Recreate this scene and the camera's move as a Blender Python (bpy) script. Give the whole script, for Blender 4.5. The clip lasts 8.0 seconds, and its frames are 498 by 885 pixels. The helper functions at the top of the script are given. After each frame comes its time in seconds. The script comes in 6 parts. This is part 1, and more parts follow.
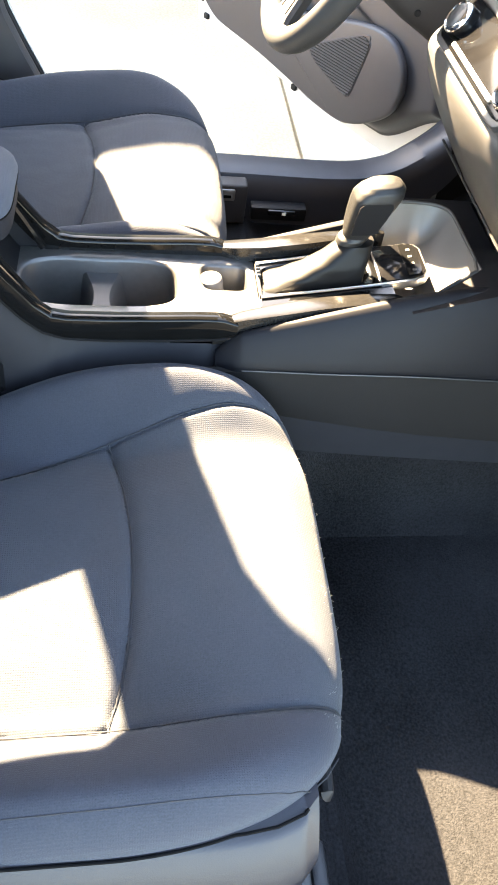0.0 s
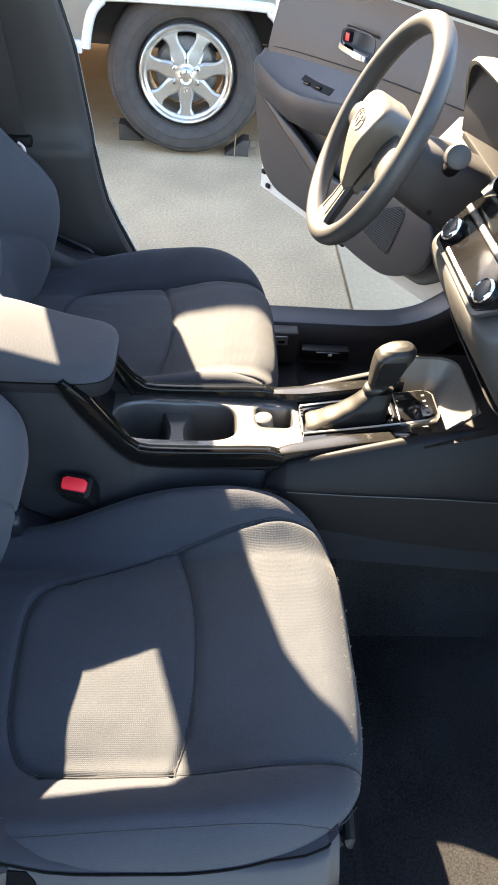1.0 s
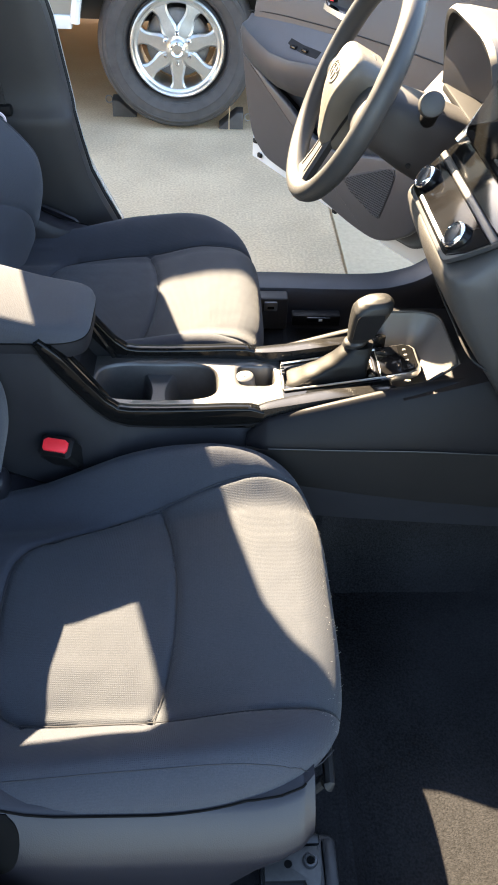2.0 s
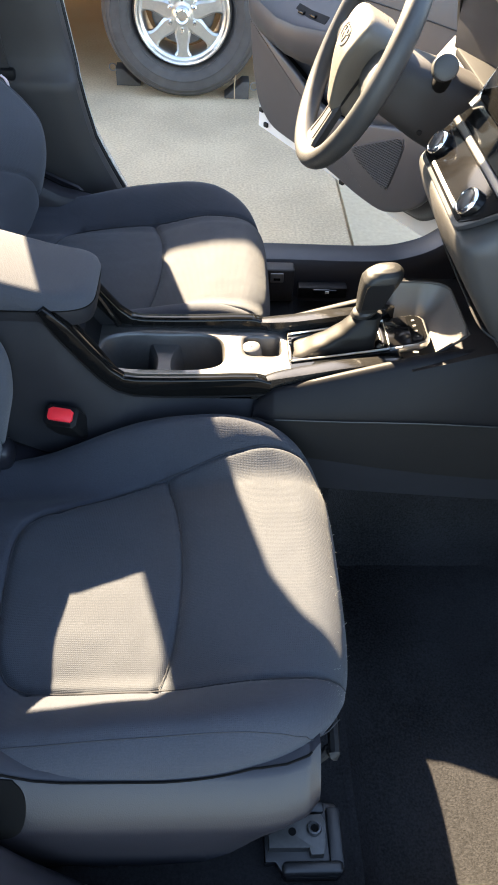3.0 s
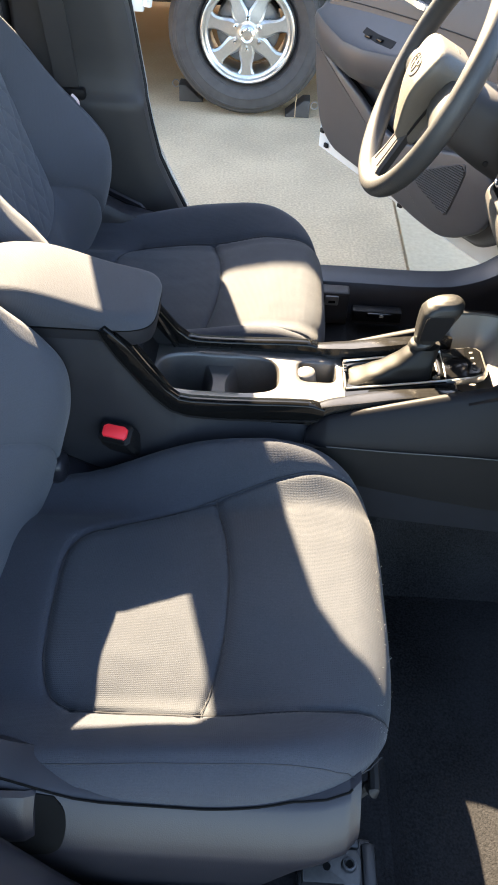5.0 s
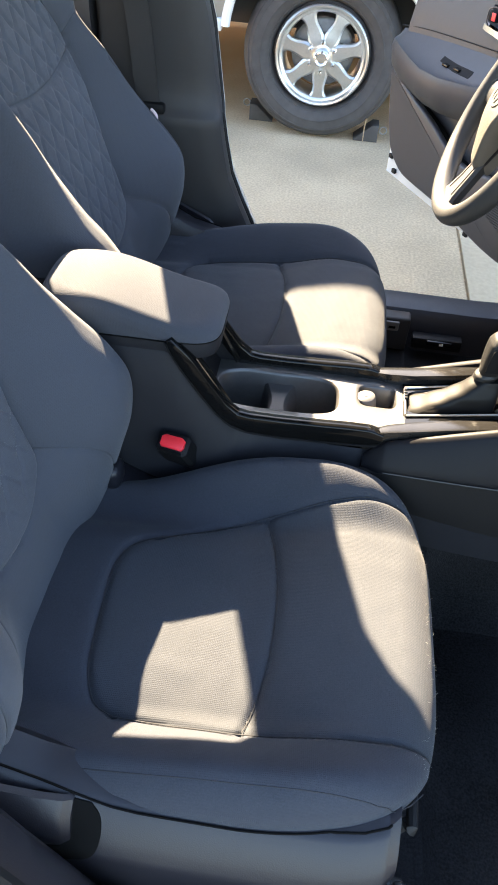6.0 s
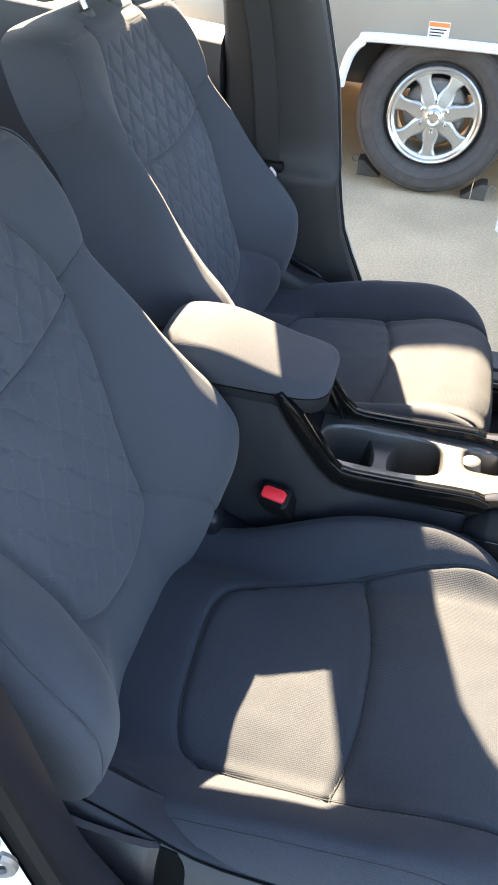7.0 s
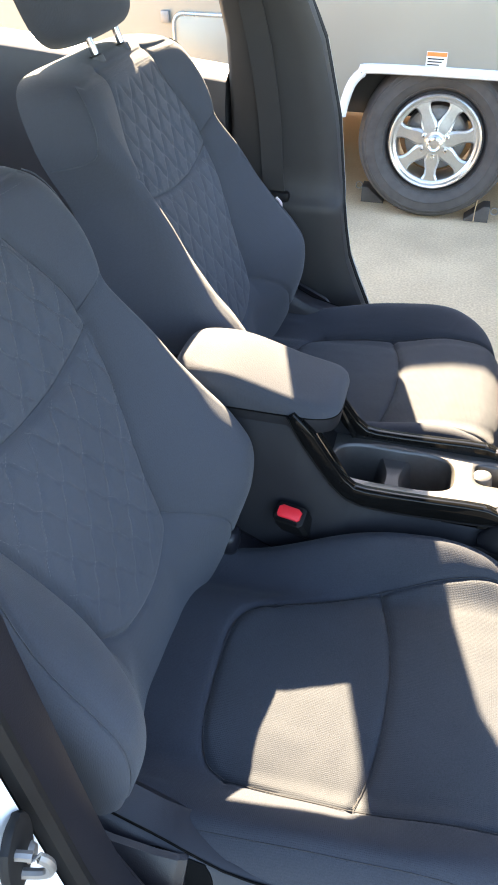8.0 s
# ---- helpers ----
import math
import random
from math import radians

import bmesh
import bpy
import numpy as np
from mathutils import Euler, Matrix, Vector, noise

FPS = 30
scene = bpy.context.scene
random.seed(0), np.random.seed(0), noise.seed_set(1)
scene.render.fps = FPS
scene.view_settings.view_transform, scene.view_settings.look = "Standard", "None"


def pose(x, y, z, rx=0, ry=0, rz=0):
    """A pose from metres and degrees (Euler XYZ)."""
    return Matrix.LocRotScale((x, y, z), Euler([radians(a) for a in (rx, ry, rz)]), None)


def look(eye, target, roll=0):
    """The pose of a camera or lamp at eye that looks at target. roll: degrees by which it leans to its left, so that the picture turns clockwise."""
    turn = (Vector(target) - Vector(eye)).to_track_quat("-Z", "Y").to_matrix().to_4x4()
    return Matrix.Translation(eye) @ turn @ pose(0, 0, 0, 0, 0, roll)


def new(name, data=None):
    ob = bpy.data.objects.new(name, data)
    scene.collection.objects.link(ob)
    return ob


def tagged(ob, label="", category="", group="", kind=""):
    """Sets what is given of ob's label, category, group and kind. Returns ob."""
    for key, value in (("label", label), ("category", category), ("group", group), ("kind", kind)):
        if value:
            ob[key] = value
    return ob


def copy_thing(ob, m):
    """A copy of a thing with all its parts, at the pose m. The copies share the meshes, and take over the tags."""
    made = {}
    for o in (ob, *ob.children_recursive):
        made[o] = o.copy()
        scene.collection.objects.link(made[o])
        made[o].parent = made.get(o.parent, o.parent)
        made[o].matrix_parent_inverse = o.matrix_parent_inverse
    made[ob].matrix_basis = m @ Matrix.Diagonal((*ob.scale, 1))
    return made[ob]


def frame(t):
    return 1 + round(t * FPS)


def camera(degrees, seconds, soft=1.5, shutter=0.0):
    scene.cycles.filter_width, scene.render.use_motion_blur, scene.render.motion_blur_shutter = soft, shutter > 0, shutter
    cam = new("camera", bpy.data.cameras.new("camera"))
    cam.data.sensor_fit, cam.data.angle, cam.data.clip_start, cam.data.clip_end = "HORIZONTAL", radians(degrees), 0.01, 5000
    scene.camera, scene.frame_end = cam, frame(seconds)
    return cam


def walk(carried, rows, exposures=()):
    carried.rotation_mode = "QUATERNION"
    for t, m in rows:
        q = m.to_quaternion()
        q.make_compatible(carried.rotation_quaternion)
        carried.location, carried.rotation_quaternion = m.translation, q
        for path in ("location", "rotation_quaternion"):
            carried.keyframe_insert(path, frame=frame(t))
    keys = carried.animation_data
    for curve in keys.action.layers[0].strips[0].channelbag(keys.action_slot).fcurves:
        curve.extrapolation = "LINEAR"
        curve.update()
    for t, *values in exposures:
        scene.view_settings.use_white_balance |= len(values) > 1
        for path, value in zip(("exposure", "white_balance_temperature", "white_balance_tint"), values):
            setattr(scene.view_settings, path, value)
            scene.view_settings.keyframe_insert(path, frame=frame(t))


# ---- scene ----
cam = camera(36.8, 8.0, soft=1.75)
PATH = [
    (0, (0.026, -0.393, 1.159), (0.337, 0.875, -0.357), 10.7),
    (0.5, (0.032, -0.474, 1.272), (0.224, 0.968, -0.101), 7.7),
    (1, (0.017, -0.543, 1.328), (0.162, 0.949, 0.004), 5.5),
    (1.5, (0.05, -0.571, 1.309), (0.165, 0.918, -0.021), 3.6),
    (1.7, (0.068, -0.573, 1.306), (0.178, 0.908, -0.034), 3.1),
    (3, (0.062, -0.572, 1.288), (0.167, 0.85, -0.115), 3.5),
    (3.5, (0.051, -0.569, 1.288), (0.119, 0.852, -0.117), 3.4),
    (4, (0.053, -0.558, 1.292), (0.091, 0.864, -0.114), 3.2),
    (5.5, (0.034, -0.56, 1.305), (-0.006, 0.896, -0.066), 3.9),
    (6, (0.019, -0.559, 1.303), (-0.094, 0.904, -0.056), 4.5),
    (6.5, (0.0, -0.555, 1.308), (-0.245, 0.913, -0.028), 3.4),
    (7, (-0.016, -0.562, 1.32), (-0.357, 0.933, 0.036), 3.0),
    (7.5, (-0.023, -0.574, 1.333), (-0.434, 0.948, 0.102), 2.0),
    (8, (-0.012, -0.591, 1.332), (-0.398, 0.939, 0.103), 0.6),
]
EXPOSURES = [(0, 5.50, 7700, 10), (0.3, 4.92, 7250, 8), (0.6, 4.48, 7000, 8), (0.9, 4.30, 6950, 10), (1.5, 4.28, 6950, 10), (3.0, 4.28, 7000, 10), (5.5, 4.29, 7000, 10), (6.8, 4.28, 7000, 10), (7.5, 4.48, 7000, 10), (8, 4.43, 7000, 10)]
walk(cam, [(t, look(eye, target, roll)) for t, eye, target, roll in PATH], EXPOSURES)

# ---- world, sun ----
RAIL_Z = 1.445
SUN_WAY = Vector((0.50, -1.0, -0.80)).normalized()   # the way the sunlight travels
world = bpy.data.worlds.new("sky")
scene.world = world
world.use_nodes = True
wn = world.node_tree
sky = wn.nodes.new("ShaderNodeTexSky")
sky.sky_type = "NISHITA"
sky.sun_disc = False
sky.sun_elevation = math.asin(-SUN_WAY.z)
sky.sun_rotation = math.atan2(-SUN_WAY.x, -SUN_WAY.y)
wn.links.new(sky.outputs[0], wn.nodes["Background"].inputs[0])
wn.nodes["Background"].inputs[1].default_value = 0.082
sun_data = bpy.data.lights.new("sun", "SUN")
sun_data.energy, sun_data.angle, sun_data.color = 5.0, radians(0.5), (1.0, 0.81, 0.575)
sun = new("sun", sun_data)
sun.rotation_euler = SUN_WAY.to_track_quat("-Z", "Y").to_euler()
sun.location = (-4, 8, 7)

# ---- materials ----
def material(name, colour, rough=0.6, metal=0.0, var=0.15, scale=40.0, bump=0.0, bump_scale=400.0, sheen=0.0, coat=0.0, spec=0.5, big=4.0, wave=0.0, wave_scale=300.0):
    m = bpy.data.materials.new(name)
    m.use_nodes = True
    t = m.node_tree
    b = t.nodes["Principled BSDF"]
    co = t.nodes.new("ShaderNodeTexCoord")
    def noise_tex(sc, detail=6):
        n = t.nodes.new("ShaderNodeTexNoise")
        n.inputs["Scale"].default_value, n.inputs["Detail"].default_value = sc, detail
        t.links.new(co.outputs["Object"], n.inputs["Vector"])
        return n.outputs["Fac"]
    def mix(a, b_, kind):
        x = t.nodes.new("ShaderNodeMath")
        x.operation = kind
        t.links.new(a, x.inputs[0])
        if isinstance(b_, float):
            x.inputs[1].default_value = b_
        else:
            t.links.new(b_, x.inputs[1])
        return x.outputs[0]
    fine, large = noise_tex(scale), noise_tex(big, 3)
    both = mix(mix(fine, large, kind="ADD"), 0.5, kind="MULTIPLY")
    ramp = t.nodes.new("ShaderNodeValToRGB")
    ramp.color_ramp.elements[0].position, ramp.color_ramp.elements[1].position = 0.3, 0.7
    ramp.color_ramp.elements[0].color = (*[c * (1 - var) for c in colour], 1)
    ramp.color_ramp.elements[1].color = (*[min(1, c * (1 + var)) for c in colour], 1)
    t.links.new(both, ramp.inputs[0])
    t.links.new(ramp.outputs[0], b.inputs["Base Color"])
    rr = t.nodes.new("ShaderNodeMapRange")
    rr.inputs[3].default_value, rr.inputs[4].default_value = max(0.02, rough - 0.08), min(1, rough + 0.08)
    t.links.new(large, rr.inputs[0])
    t.links.new(rr.outputs[0], b.inputs["Roughness"])
    b.inputs["Metallic"].default_value = metal
    b.inputs["Specular IOR Level"].default_value = spec
    b.inputs["Sheen Weight"].default_value = sheen
    b.inputs["Sheen Roughness"].default_value = 0.45
    b.inputs["Coat Weight"].default_value = coat
    if bump:
        height = noise_tex(bump_scale, 2)
        if wave:
            ax = []
            for d in ("X", "Y"):
                w = t.nodes.new("ShaderNodeTexWave")
                w.bands_direction = d
                w.inputs["Scale"].default_value = wave_scale
                t.links.new(co.outputs["Object"], w.inputs["Vector"])
                ax.append(w.outputs["Fac"])
            height = mix(mix(mix(ax[0], ax[1], kind="MULTIPLY"), wave, kind="MULTIPLY"), height, kind="ADD")
        bp = t.nodes.new("ShaderNodeBump")
        bp.inputs["Strength"].default_value, bp.inputs["Distance"].default_value = bump, 0.001
        t.links.new(height, bp.inputs["Height"])
        t.links.new(bp.outputs[0], b.inputs["Normal"])
    return m


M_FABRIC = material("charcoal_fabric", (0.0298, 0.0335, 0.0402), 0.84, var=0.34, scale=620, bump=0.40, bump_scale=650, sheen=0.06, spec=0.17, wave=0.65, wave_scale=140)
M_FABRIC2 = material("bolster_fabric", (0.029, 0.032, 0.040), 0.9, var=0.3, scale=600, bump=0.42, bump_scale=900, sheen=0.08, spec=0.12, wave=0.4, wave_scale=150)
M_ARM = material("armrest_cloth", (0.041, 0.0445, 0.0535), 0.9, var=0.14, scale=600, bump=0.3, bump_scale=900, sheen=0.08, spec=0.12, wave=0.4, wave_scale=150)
# Paler than the cushion cloths: the backrest's stronger light is in the colour.
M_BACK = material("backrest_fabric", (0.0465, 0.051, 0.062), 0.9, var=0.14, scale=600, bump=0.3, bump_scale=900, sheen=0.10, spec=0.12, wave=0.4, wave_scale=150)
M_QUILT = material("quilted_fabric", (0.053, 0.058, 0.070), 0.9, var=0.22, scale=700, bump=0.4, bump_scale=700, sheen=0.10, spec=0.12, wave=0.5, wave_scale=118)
M_LEDGE = material("dusty_gloss", (0.010, 0.0095, 0.009), 0.14, var=0.5, scale=500, bump=0.05, bump_scale=900, spec=0.3)
M_TRAY = material("tray_plastic", (0.070, 0.068, 0.066), 0.5, var=0.1, bump=0.1, bump_scale=900, spec=0.6)
M_LINT = material("lint_fibre", (0.22, 0.215, 0.2), 0.8)
M_KNEE = material("knee_pad_skin", (0.0057, 0.0057, 0.0070), 0.52, var=0.12, bump=0.15, bump_scale=1200, spec=0.13)
M_SEAM2 = material("backrest_seam_cord", (0.042, 0.046, 0.055), 0.9)
M_BAND = material("dark_gloss_band", (0.004, 0.004, 0.004), 0.09, var=0.3, bump=0.006, bump_scale=1500, spec=0.14)
M_THREAD = material("thread", (0.09, 0.093, 0.10), 0.8, var=0.2)
M_SEAM = material("seam_cord", (0.015, 0.0155, 0.018), 0.9)
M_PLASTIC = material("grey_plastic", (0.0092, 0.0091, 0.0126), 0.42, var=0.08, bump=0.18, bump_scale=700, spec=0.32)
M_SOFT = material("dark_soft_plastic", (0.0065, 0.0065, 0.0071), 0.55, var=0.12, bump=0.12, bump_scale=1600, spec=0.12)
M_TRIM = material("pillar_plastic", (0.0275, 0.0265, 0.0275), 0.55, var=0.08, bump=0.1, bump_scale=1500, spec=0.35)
M_GLOSS = material("piano_black", (0.004, 0.004, 0.004), 0.07, var=0.3, bump=0.02, bump_scale=1500, spec=0.25)
M_SATIN = material("satin_silver", (0.55, 0.54, 0.52), 0.3, metal=0.9, var=0.06)
M_CHROME = material("chrome", (0.75, 0.75, 0.75), 0.12, metal=1.0, var=0.05)
M_ALLOY = material("machined_alloy", (0.58, 0.57, 0.545), 0.3, metal=0.92, var=0.10, scale=90)
M_RUBBER = material("tyre_rubber", (0.046, 0.041, 0.039), 0.8, var=0.3, scale=30, bump=0.3, bump_scale=250)
M_SEAL = material("rubber_seal", (0.010, 0.010, 0.0105), 0.6, spec=0.2)
M_CARPET = material("black_carpet", (0.0112, 0.0112, 0.0118), 0.8, var=0.95, scale=300, bump=1.0, bump_scale=520, spec=0.05)
M_WHITE = material("white_paint", (0.60, 0.60, 0.595), 0.25, var=0.03, coat=0.5)
M_CONCRETE = material("exposed_concrete", (0.46, 0.338, 0.212), 0.9, var=0.22, scale=110, bump=0.10, bump_scale=110, big=1.6)
for stop, place in zip(M_CONCRETE.node_tree.nodes["Color Ramp"].color_ramp.elements, (0.40, 0.60)):
    stop.position = place
# Added dark ground, out of view, that cuts the sunlit bounce into the car.
M_DIM_GROUND = material("unseen_dark_ground", (0.05, 0.05, 0.05), 0.9, var=0.3, scale=60, bump=0.6, bump_scale=150)


def dirt_over(m, colour, start, end):
    """Tan dirt that takes over a ground material between two distances, with a ragged edge."""
    t = m.node_tree
    b = t.nodes["Principled BSDF"]
    base = b.inputs["Base Color"].links[0].from_socket
    co = t.nodes.new("ShaderNodeTexCoord")
    sep = t.nodes.new("ShaderNodeSeparateXYZ")
    t.links.new(co.outputs["Object"], sep.inputs[0])
    rough = t.nodes.new("ShaderNodeTexNoise")
    rough.inputs["Scale"].default_value = 5.0
    t.links.new(co.outputs["Object"], rough.inputs["Vector"])
    add = t.nodes.new("ShaderNodeMath")
    t.links.new(sep.outputs[1], add.inputs[0])
    t.links.new(rough.outputs["Fac"], add.inputs[1])
    ramp = t.nodes.new("ShaderNodeMapRange")
    ramp.inputs[1].default_value, ramp.inputs[2].default_value = start + 0.5, end + 0.5
    t.links.new(add.outputs[0], ramp.inputs[0])
    mixer = t.nodes.new("ShaderNodeMix")
    mixer.data_type = "RGBA"
    t.links.new(ramp.outputs[0], mixer.inputs[0])
    t.links.new(base, mixer.inputs[6])
    mixer.inputs[7].default_value = (*colour, 1)
    t.links.new(mixer.outputs[2], b.inputs["Base Color"])


dirt_over(M_CONCRETE, (0.40, 0.245, 0.12), 2.9, 4.2)
M_SLAB = material("smooth_concrete", (0.44, 0.345, 0.23), 0.85, var=0.16, scale=60, bump=0.3, bump_scale=200, big=1.5)
M_ALUMIN = material("trailer_sheet", (0.25, 0.235, 0.20), 0.38, metal=0.35, var=0.05, scale=3, big=0.8)
M_RED = material("red_button", (0.62, 0.02, 0.03), 0.35, var=0.08)
# Near-black that paints the shade of gaps, slots, holes and recesses; firewall too.
M_DARK = material("shade_black", (0.004, 0.004, 0.004), 0.8, spec=0.05)
M_LEATHER = material("wheel_urethane", (0.032, 0.0322, 0.0325), 0.46, var=0.1, bump=0.22, bump_scale=1300, spec=0.4)
M_ORANGE = material("orange_print", (0.75, 0.18, 0.04), 0.5)
M_HEADLINER = material("headliner", (0.35, 0.34, 0.32), 0.95, bump=0.3, bump_scale=700)
M_STEEL = material("galvanised_steel", (0.22, 0.21, 0.20), 0.5, metal=0.6, var=0.25)
M_DECK = material("satin_dark_plastic", (0.034, 0.033, 0.032), 0.42, var=0.3, scale=120, bump=0.06, bump_scale=900, spec=0.7)
M_PAD = material("grained_pad", (0.030, 0.0292, 0.0285), 0.55, var=0.1, bump=0.3, bump_scale=1100)
M_DOOR = material("door_trim_plastic", (0.031, 0.031, 0.0355), 0.5, var=0.08, bump=0.12, bump_scale=1300)
M_AIRBAG = material("airbag_urethane", (0.085, 0.079, 0.068), 0.42, var=0.08, bump=0.45, bump_scale=800, spec=0.6)
M_BOOT = material("gaiter_leather", (0.007, 0.0068, 0.0066), 0.45, var=0.15, bump=0.12, bump_scale=900, spec=0.12)
M_SMOKE = material("smoked_panel", (0.006, 0.0058, 0.006), 0.07, var=0.35, scale=25, bump=0.015, bump_scale=900, spec=0.1)
M_MARK2 = material("dim_print", (0.02, 0.02, 0.02), 0.6)
M_SATIN2 = material("satin_grey", (0.045, 0.045, 0.046), 0.35, metal=0.4, var=0.06)
M_BEZEL = material("satin_bezel", (0.036, 0.038, 0.042), 0.38, metal=0.3, var=0.06)
M_CONSOLE = material("console_plastic", (0.0125, 0.0128, 0.0152), 0.58, var=0.12, bump=0.12, bump_scale=1400, spec=0.14)
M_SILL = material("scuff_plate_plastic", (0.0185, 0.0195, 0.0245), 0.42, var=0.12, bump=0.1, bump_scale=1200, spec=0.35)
M_KICK = material("brown_kick_plastic", (0.0095, 0.0088, 0.0086), 0.6, var=0.1, bump=0.2, bump_scale=900, spec=0.2)
M_MARK = material("pale_print", (0.7, 0.7, 0.68), 0.5)
M_TAG = material("pale_tag", (0.75, 0.62, 0.66), 0.5)
M_CUP = material("matt_cup_plastic", (0.034, 0.0335, 0.034), 0.55, var=0.15, bump=0.1, bump_scale=900, spec=0.4)
M_KNOB = material("shift_knob_skin", (0.0115, 0.0113, 0.0110), 0.45, var=0.1, bump=0.3, bump_scale=1200, spec=0.3)
M_CORD = material("dirty_cord", (0.36, 0.25, 0.15), 0.9)
M_UNDER = material("dusty_underbody", (0.035, 0.031, 0.027), 0.8, var=0.3, scale=8)
M_FOOT = material("rail_cover_plastic", (0.012, 0.0123, 0.0132), 0.4, var=0.15, bump=0.12, bump_scale=900, spec=0.4)
M_RAIL = material("dark_zinc_steel", (0.05, 0.049, 0.047), 0.42, metal=0.5, var=0.3, scale=200)
M_GLASS = bpy.data.materials.new("window_glass")
M_GLASS.use_nodes = True
g = M_GLASS.node_tree.nodes["Principled BSDF"]
g.inputs["Base Color"].default_value = (0.9, 0.95, 0.93, 1)
g.inputs["Transmission Weight"].default_value, g.inputs["Roughness"].default_value, g.inputs["IOR"].default_value = 1.0, 0.0, 1.02
M_WALL = material("tan_render", (0.58, 0.43, 0.29), 0.9, var=0.15, bump=0.3)


# ---- mesh helpers ----
def link(name, bm, mat, parent=None, label="", smooth=True):
    me = bpy.data.meshes.new(name)
    bm.normal_update()
    bm.to_mesh(me)
    bm.free()
    for m in (mat if isinstance(mat, (list, tuple)) else [mat]):
        me.materials.append(m)
    if smooth:
        me.shade_smooth()
        me.set_sharp_from_angle(angle=radians(38))
    ob = new(name, me)
    if parent:
        ob.parent = parent
    if label:
        ob["label"] = label
    return ob


def part(name, bm, mat, parent, label="", smooth=True):
    return link(name, bm, mat, parent, label, smooth)


def thing(name, at, label, category, group="", turn=0.0):
    e = new(name)
    e.empty_display_size = 0.05
    e.matrix_basis = pose(*at, 0, 0, turn)
    return tagged(e, label, category, group)


def setting(name, bm, mat, label, category="", smooth=True):
    return tagged(link(name, bm, mat, None, "", smooth), label, category or name.split("_")[0], kind="structure")


def surf(fn, nu, nv, closed_u=False, bm=None, flip=False):
    """A grid of points fn(u, v), u and v from 0 to 1."""
    bm = bm or bmesh.new()
    vs = [[bm.verts.new(fn(i / nu, j / nv)) for j in range(nv + 1)] for i in range(nu if closed_u else nu + 1)]
    n = len(vs)
    for i in range(nu):
        for j in range(nv):
            q = [vs[i][j], vs[(i + 1) % n][j], vs[(i + 1) % n][j + 1], vs[i][j + 1]]
            bm.faces.new(q[::-1] if flip else q)
    return bm


def loft(rings, bm=None, cap=True):
    """Joins closed rings of equally many points."""
    bm = bm or bmesh.new()
    vs = [[bm.verts.new(p) for p in r] for r in rings]
    n = len(vs[0])
    for a, b in zip(vs, vs[1:]):
        for k in range(n):
            bm.faces.new((a[k], a[(k + 1) % n], b[(k + 1) % n], b[k]))
    if cap:
        bm.faces.new(vs[0][::-1])
        bm.faces.new(vs[-1])
    bmesh.ops.recalc_face_normals(bm, faces=bm.faces)
    return bm


def box(a, b, bevel=0.0, segs=2, bm=None, m=None):
    """A box from corner a to corner b with rounded edges."""
    t = bmesh.new()
    bmesh.ops.create_cube(t, size=1)
    a, b = Vector(a), Vector(b)
    for v in t.verts:
        v.co = Vector([(a[k] + b[k]) / 2 + v.co[k] * (b[k] - a[k]) for k in range(3)])
    if bevel:
        bmesh.ops.bevel(t, geom=t.edges[:], offset=bevel, segments=segs, profile=0.5, affect="EDGES")
    if m:
        bmesh.ops.transform(t, matrix=m, verts=t.verts)
    return merge(bm, t)


def merge(bm, t):
    if bm is None:
        return t
    tmp = bpy.data.meshes.new("tmp")
    t.to_mesh(tmp)
    t.free()
    bm.from_mesh(tmp)
    bpy.data.meshes.remove(tmp)
    return bm


def smooth_line(pts, n):
    """n + 1 points along a smooth curve through pts."""
    p = [Vector(q) for q in pts]
    out = []
    for k in range(n + 1):
        f = k / n * (len(p) - 1)
        i = min(int(f), len(p) - 2)
        t = f - i
        a, b, c, d = p[max(i - 1, 0)], p[i], p[i + 1], p[min(i + 2, len(p) - 1)]
        out.append(0.5 * (2 * b + (c - a) * t + (2 * a - 5 * b + 4 * c - d) * t * t + (3 * b - a - 3 * c + d) * t ** 3))
    return out


def tube(pts, r, sides=10, closed=False, bm=None, flat=1.0, up=(0, 0, 1)):
    """A tube of radius r (a number, or one for each point) along pts."""
    bm = bm or bmesh.new()
    n = len(pts)
    pts = [Vector(p) for p in pts]
    rings = []
    for k, p in enumerate(pts):
        d = (pts[(k + 1) % n] - pts[k - 1]) if closed else pts[min(k + 1, n - 1)] - pts[max(k - 1, 0)]
        d.normalize()
        u = Vector(up)
        if abs(d.dot(u)) > 0.97:
            u = Vector((1, 0, 0))
        s = d.cross(u).normalized()
        w = s.cross(d).normalized()
        q = r[k] if isinstance(r, (list, tuple)) else r
        rings.append([bm.verts.new(p + q * (math.cos(a) * s + flat * math.sin(a) * w)) for a in [2 * math.pi * i / sides for i in range(sides)]])
    for k in range(n if closed else n - 1):
        a, b = rings[k], rings[(k + 1) % n]
        for i in range(sides):
            bm.faces.new((a[i], a[(i + 1) % sides], b[(i + 1) % sides], b[i]))
    if not closed:
        bm.faces.new(rings[0])
        bm.faces.new(rings[-1][::-1])
    bmesh.ops.recalc_face_normals(bm, faces=bm.faces)
    return bm


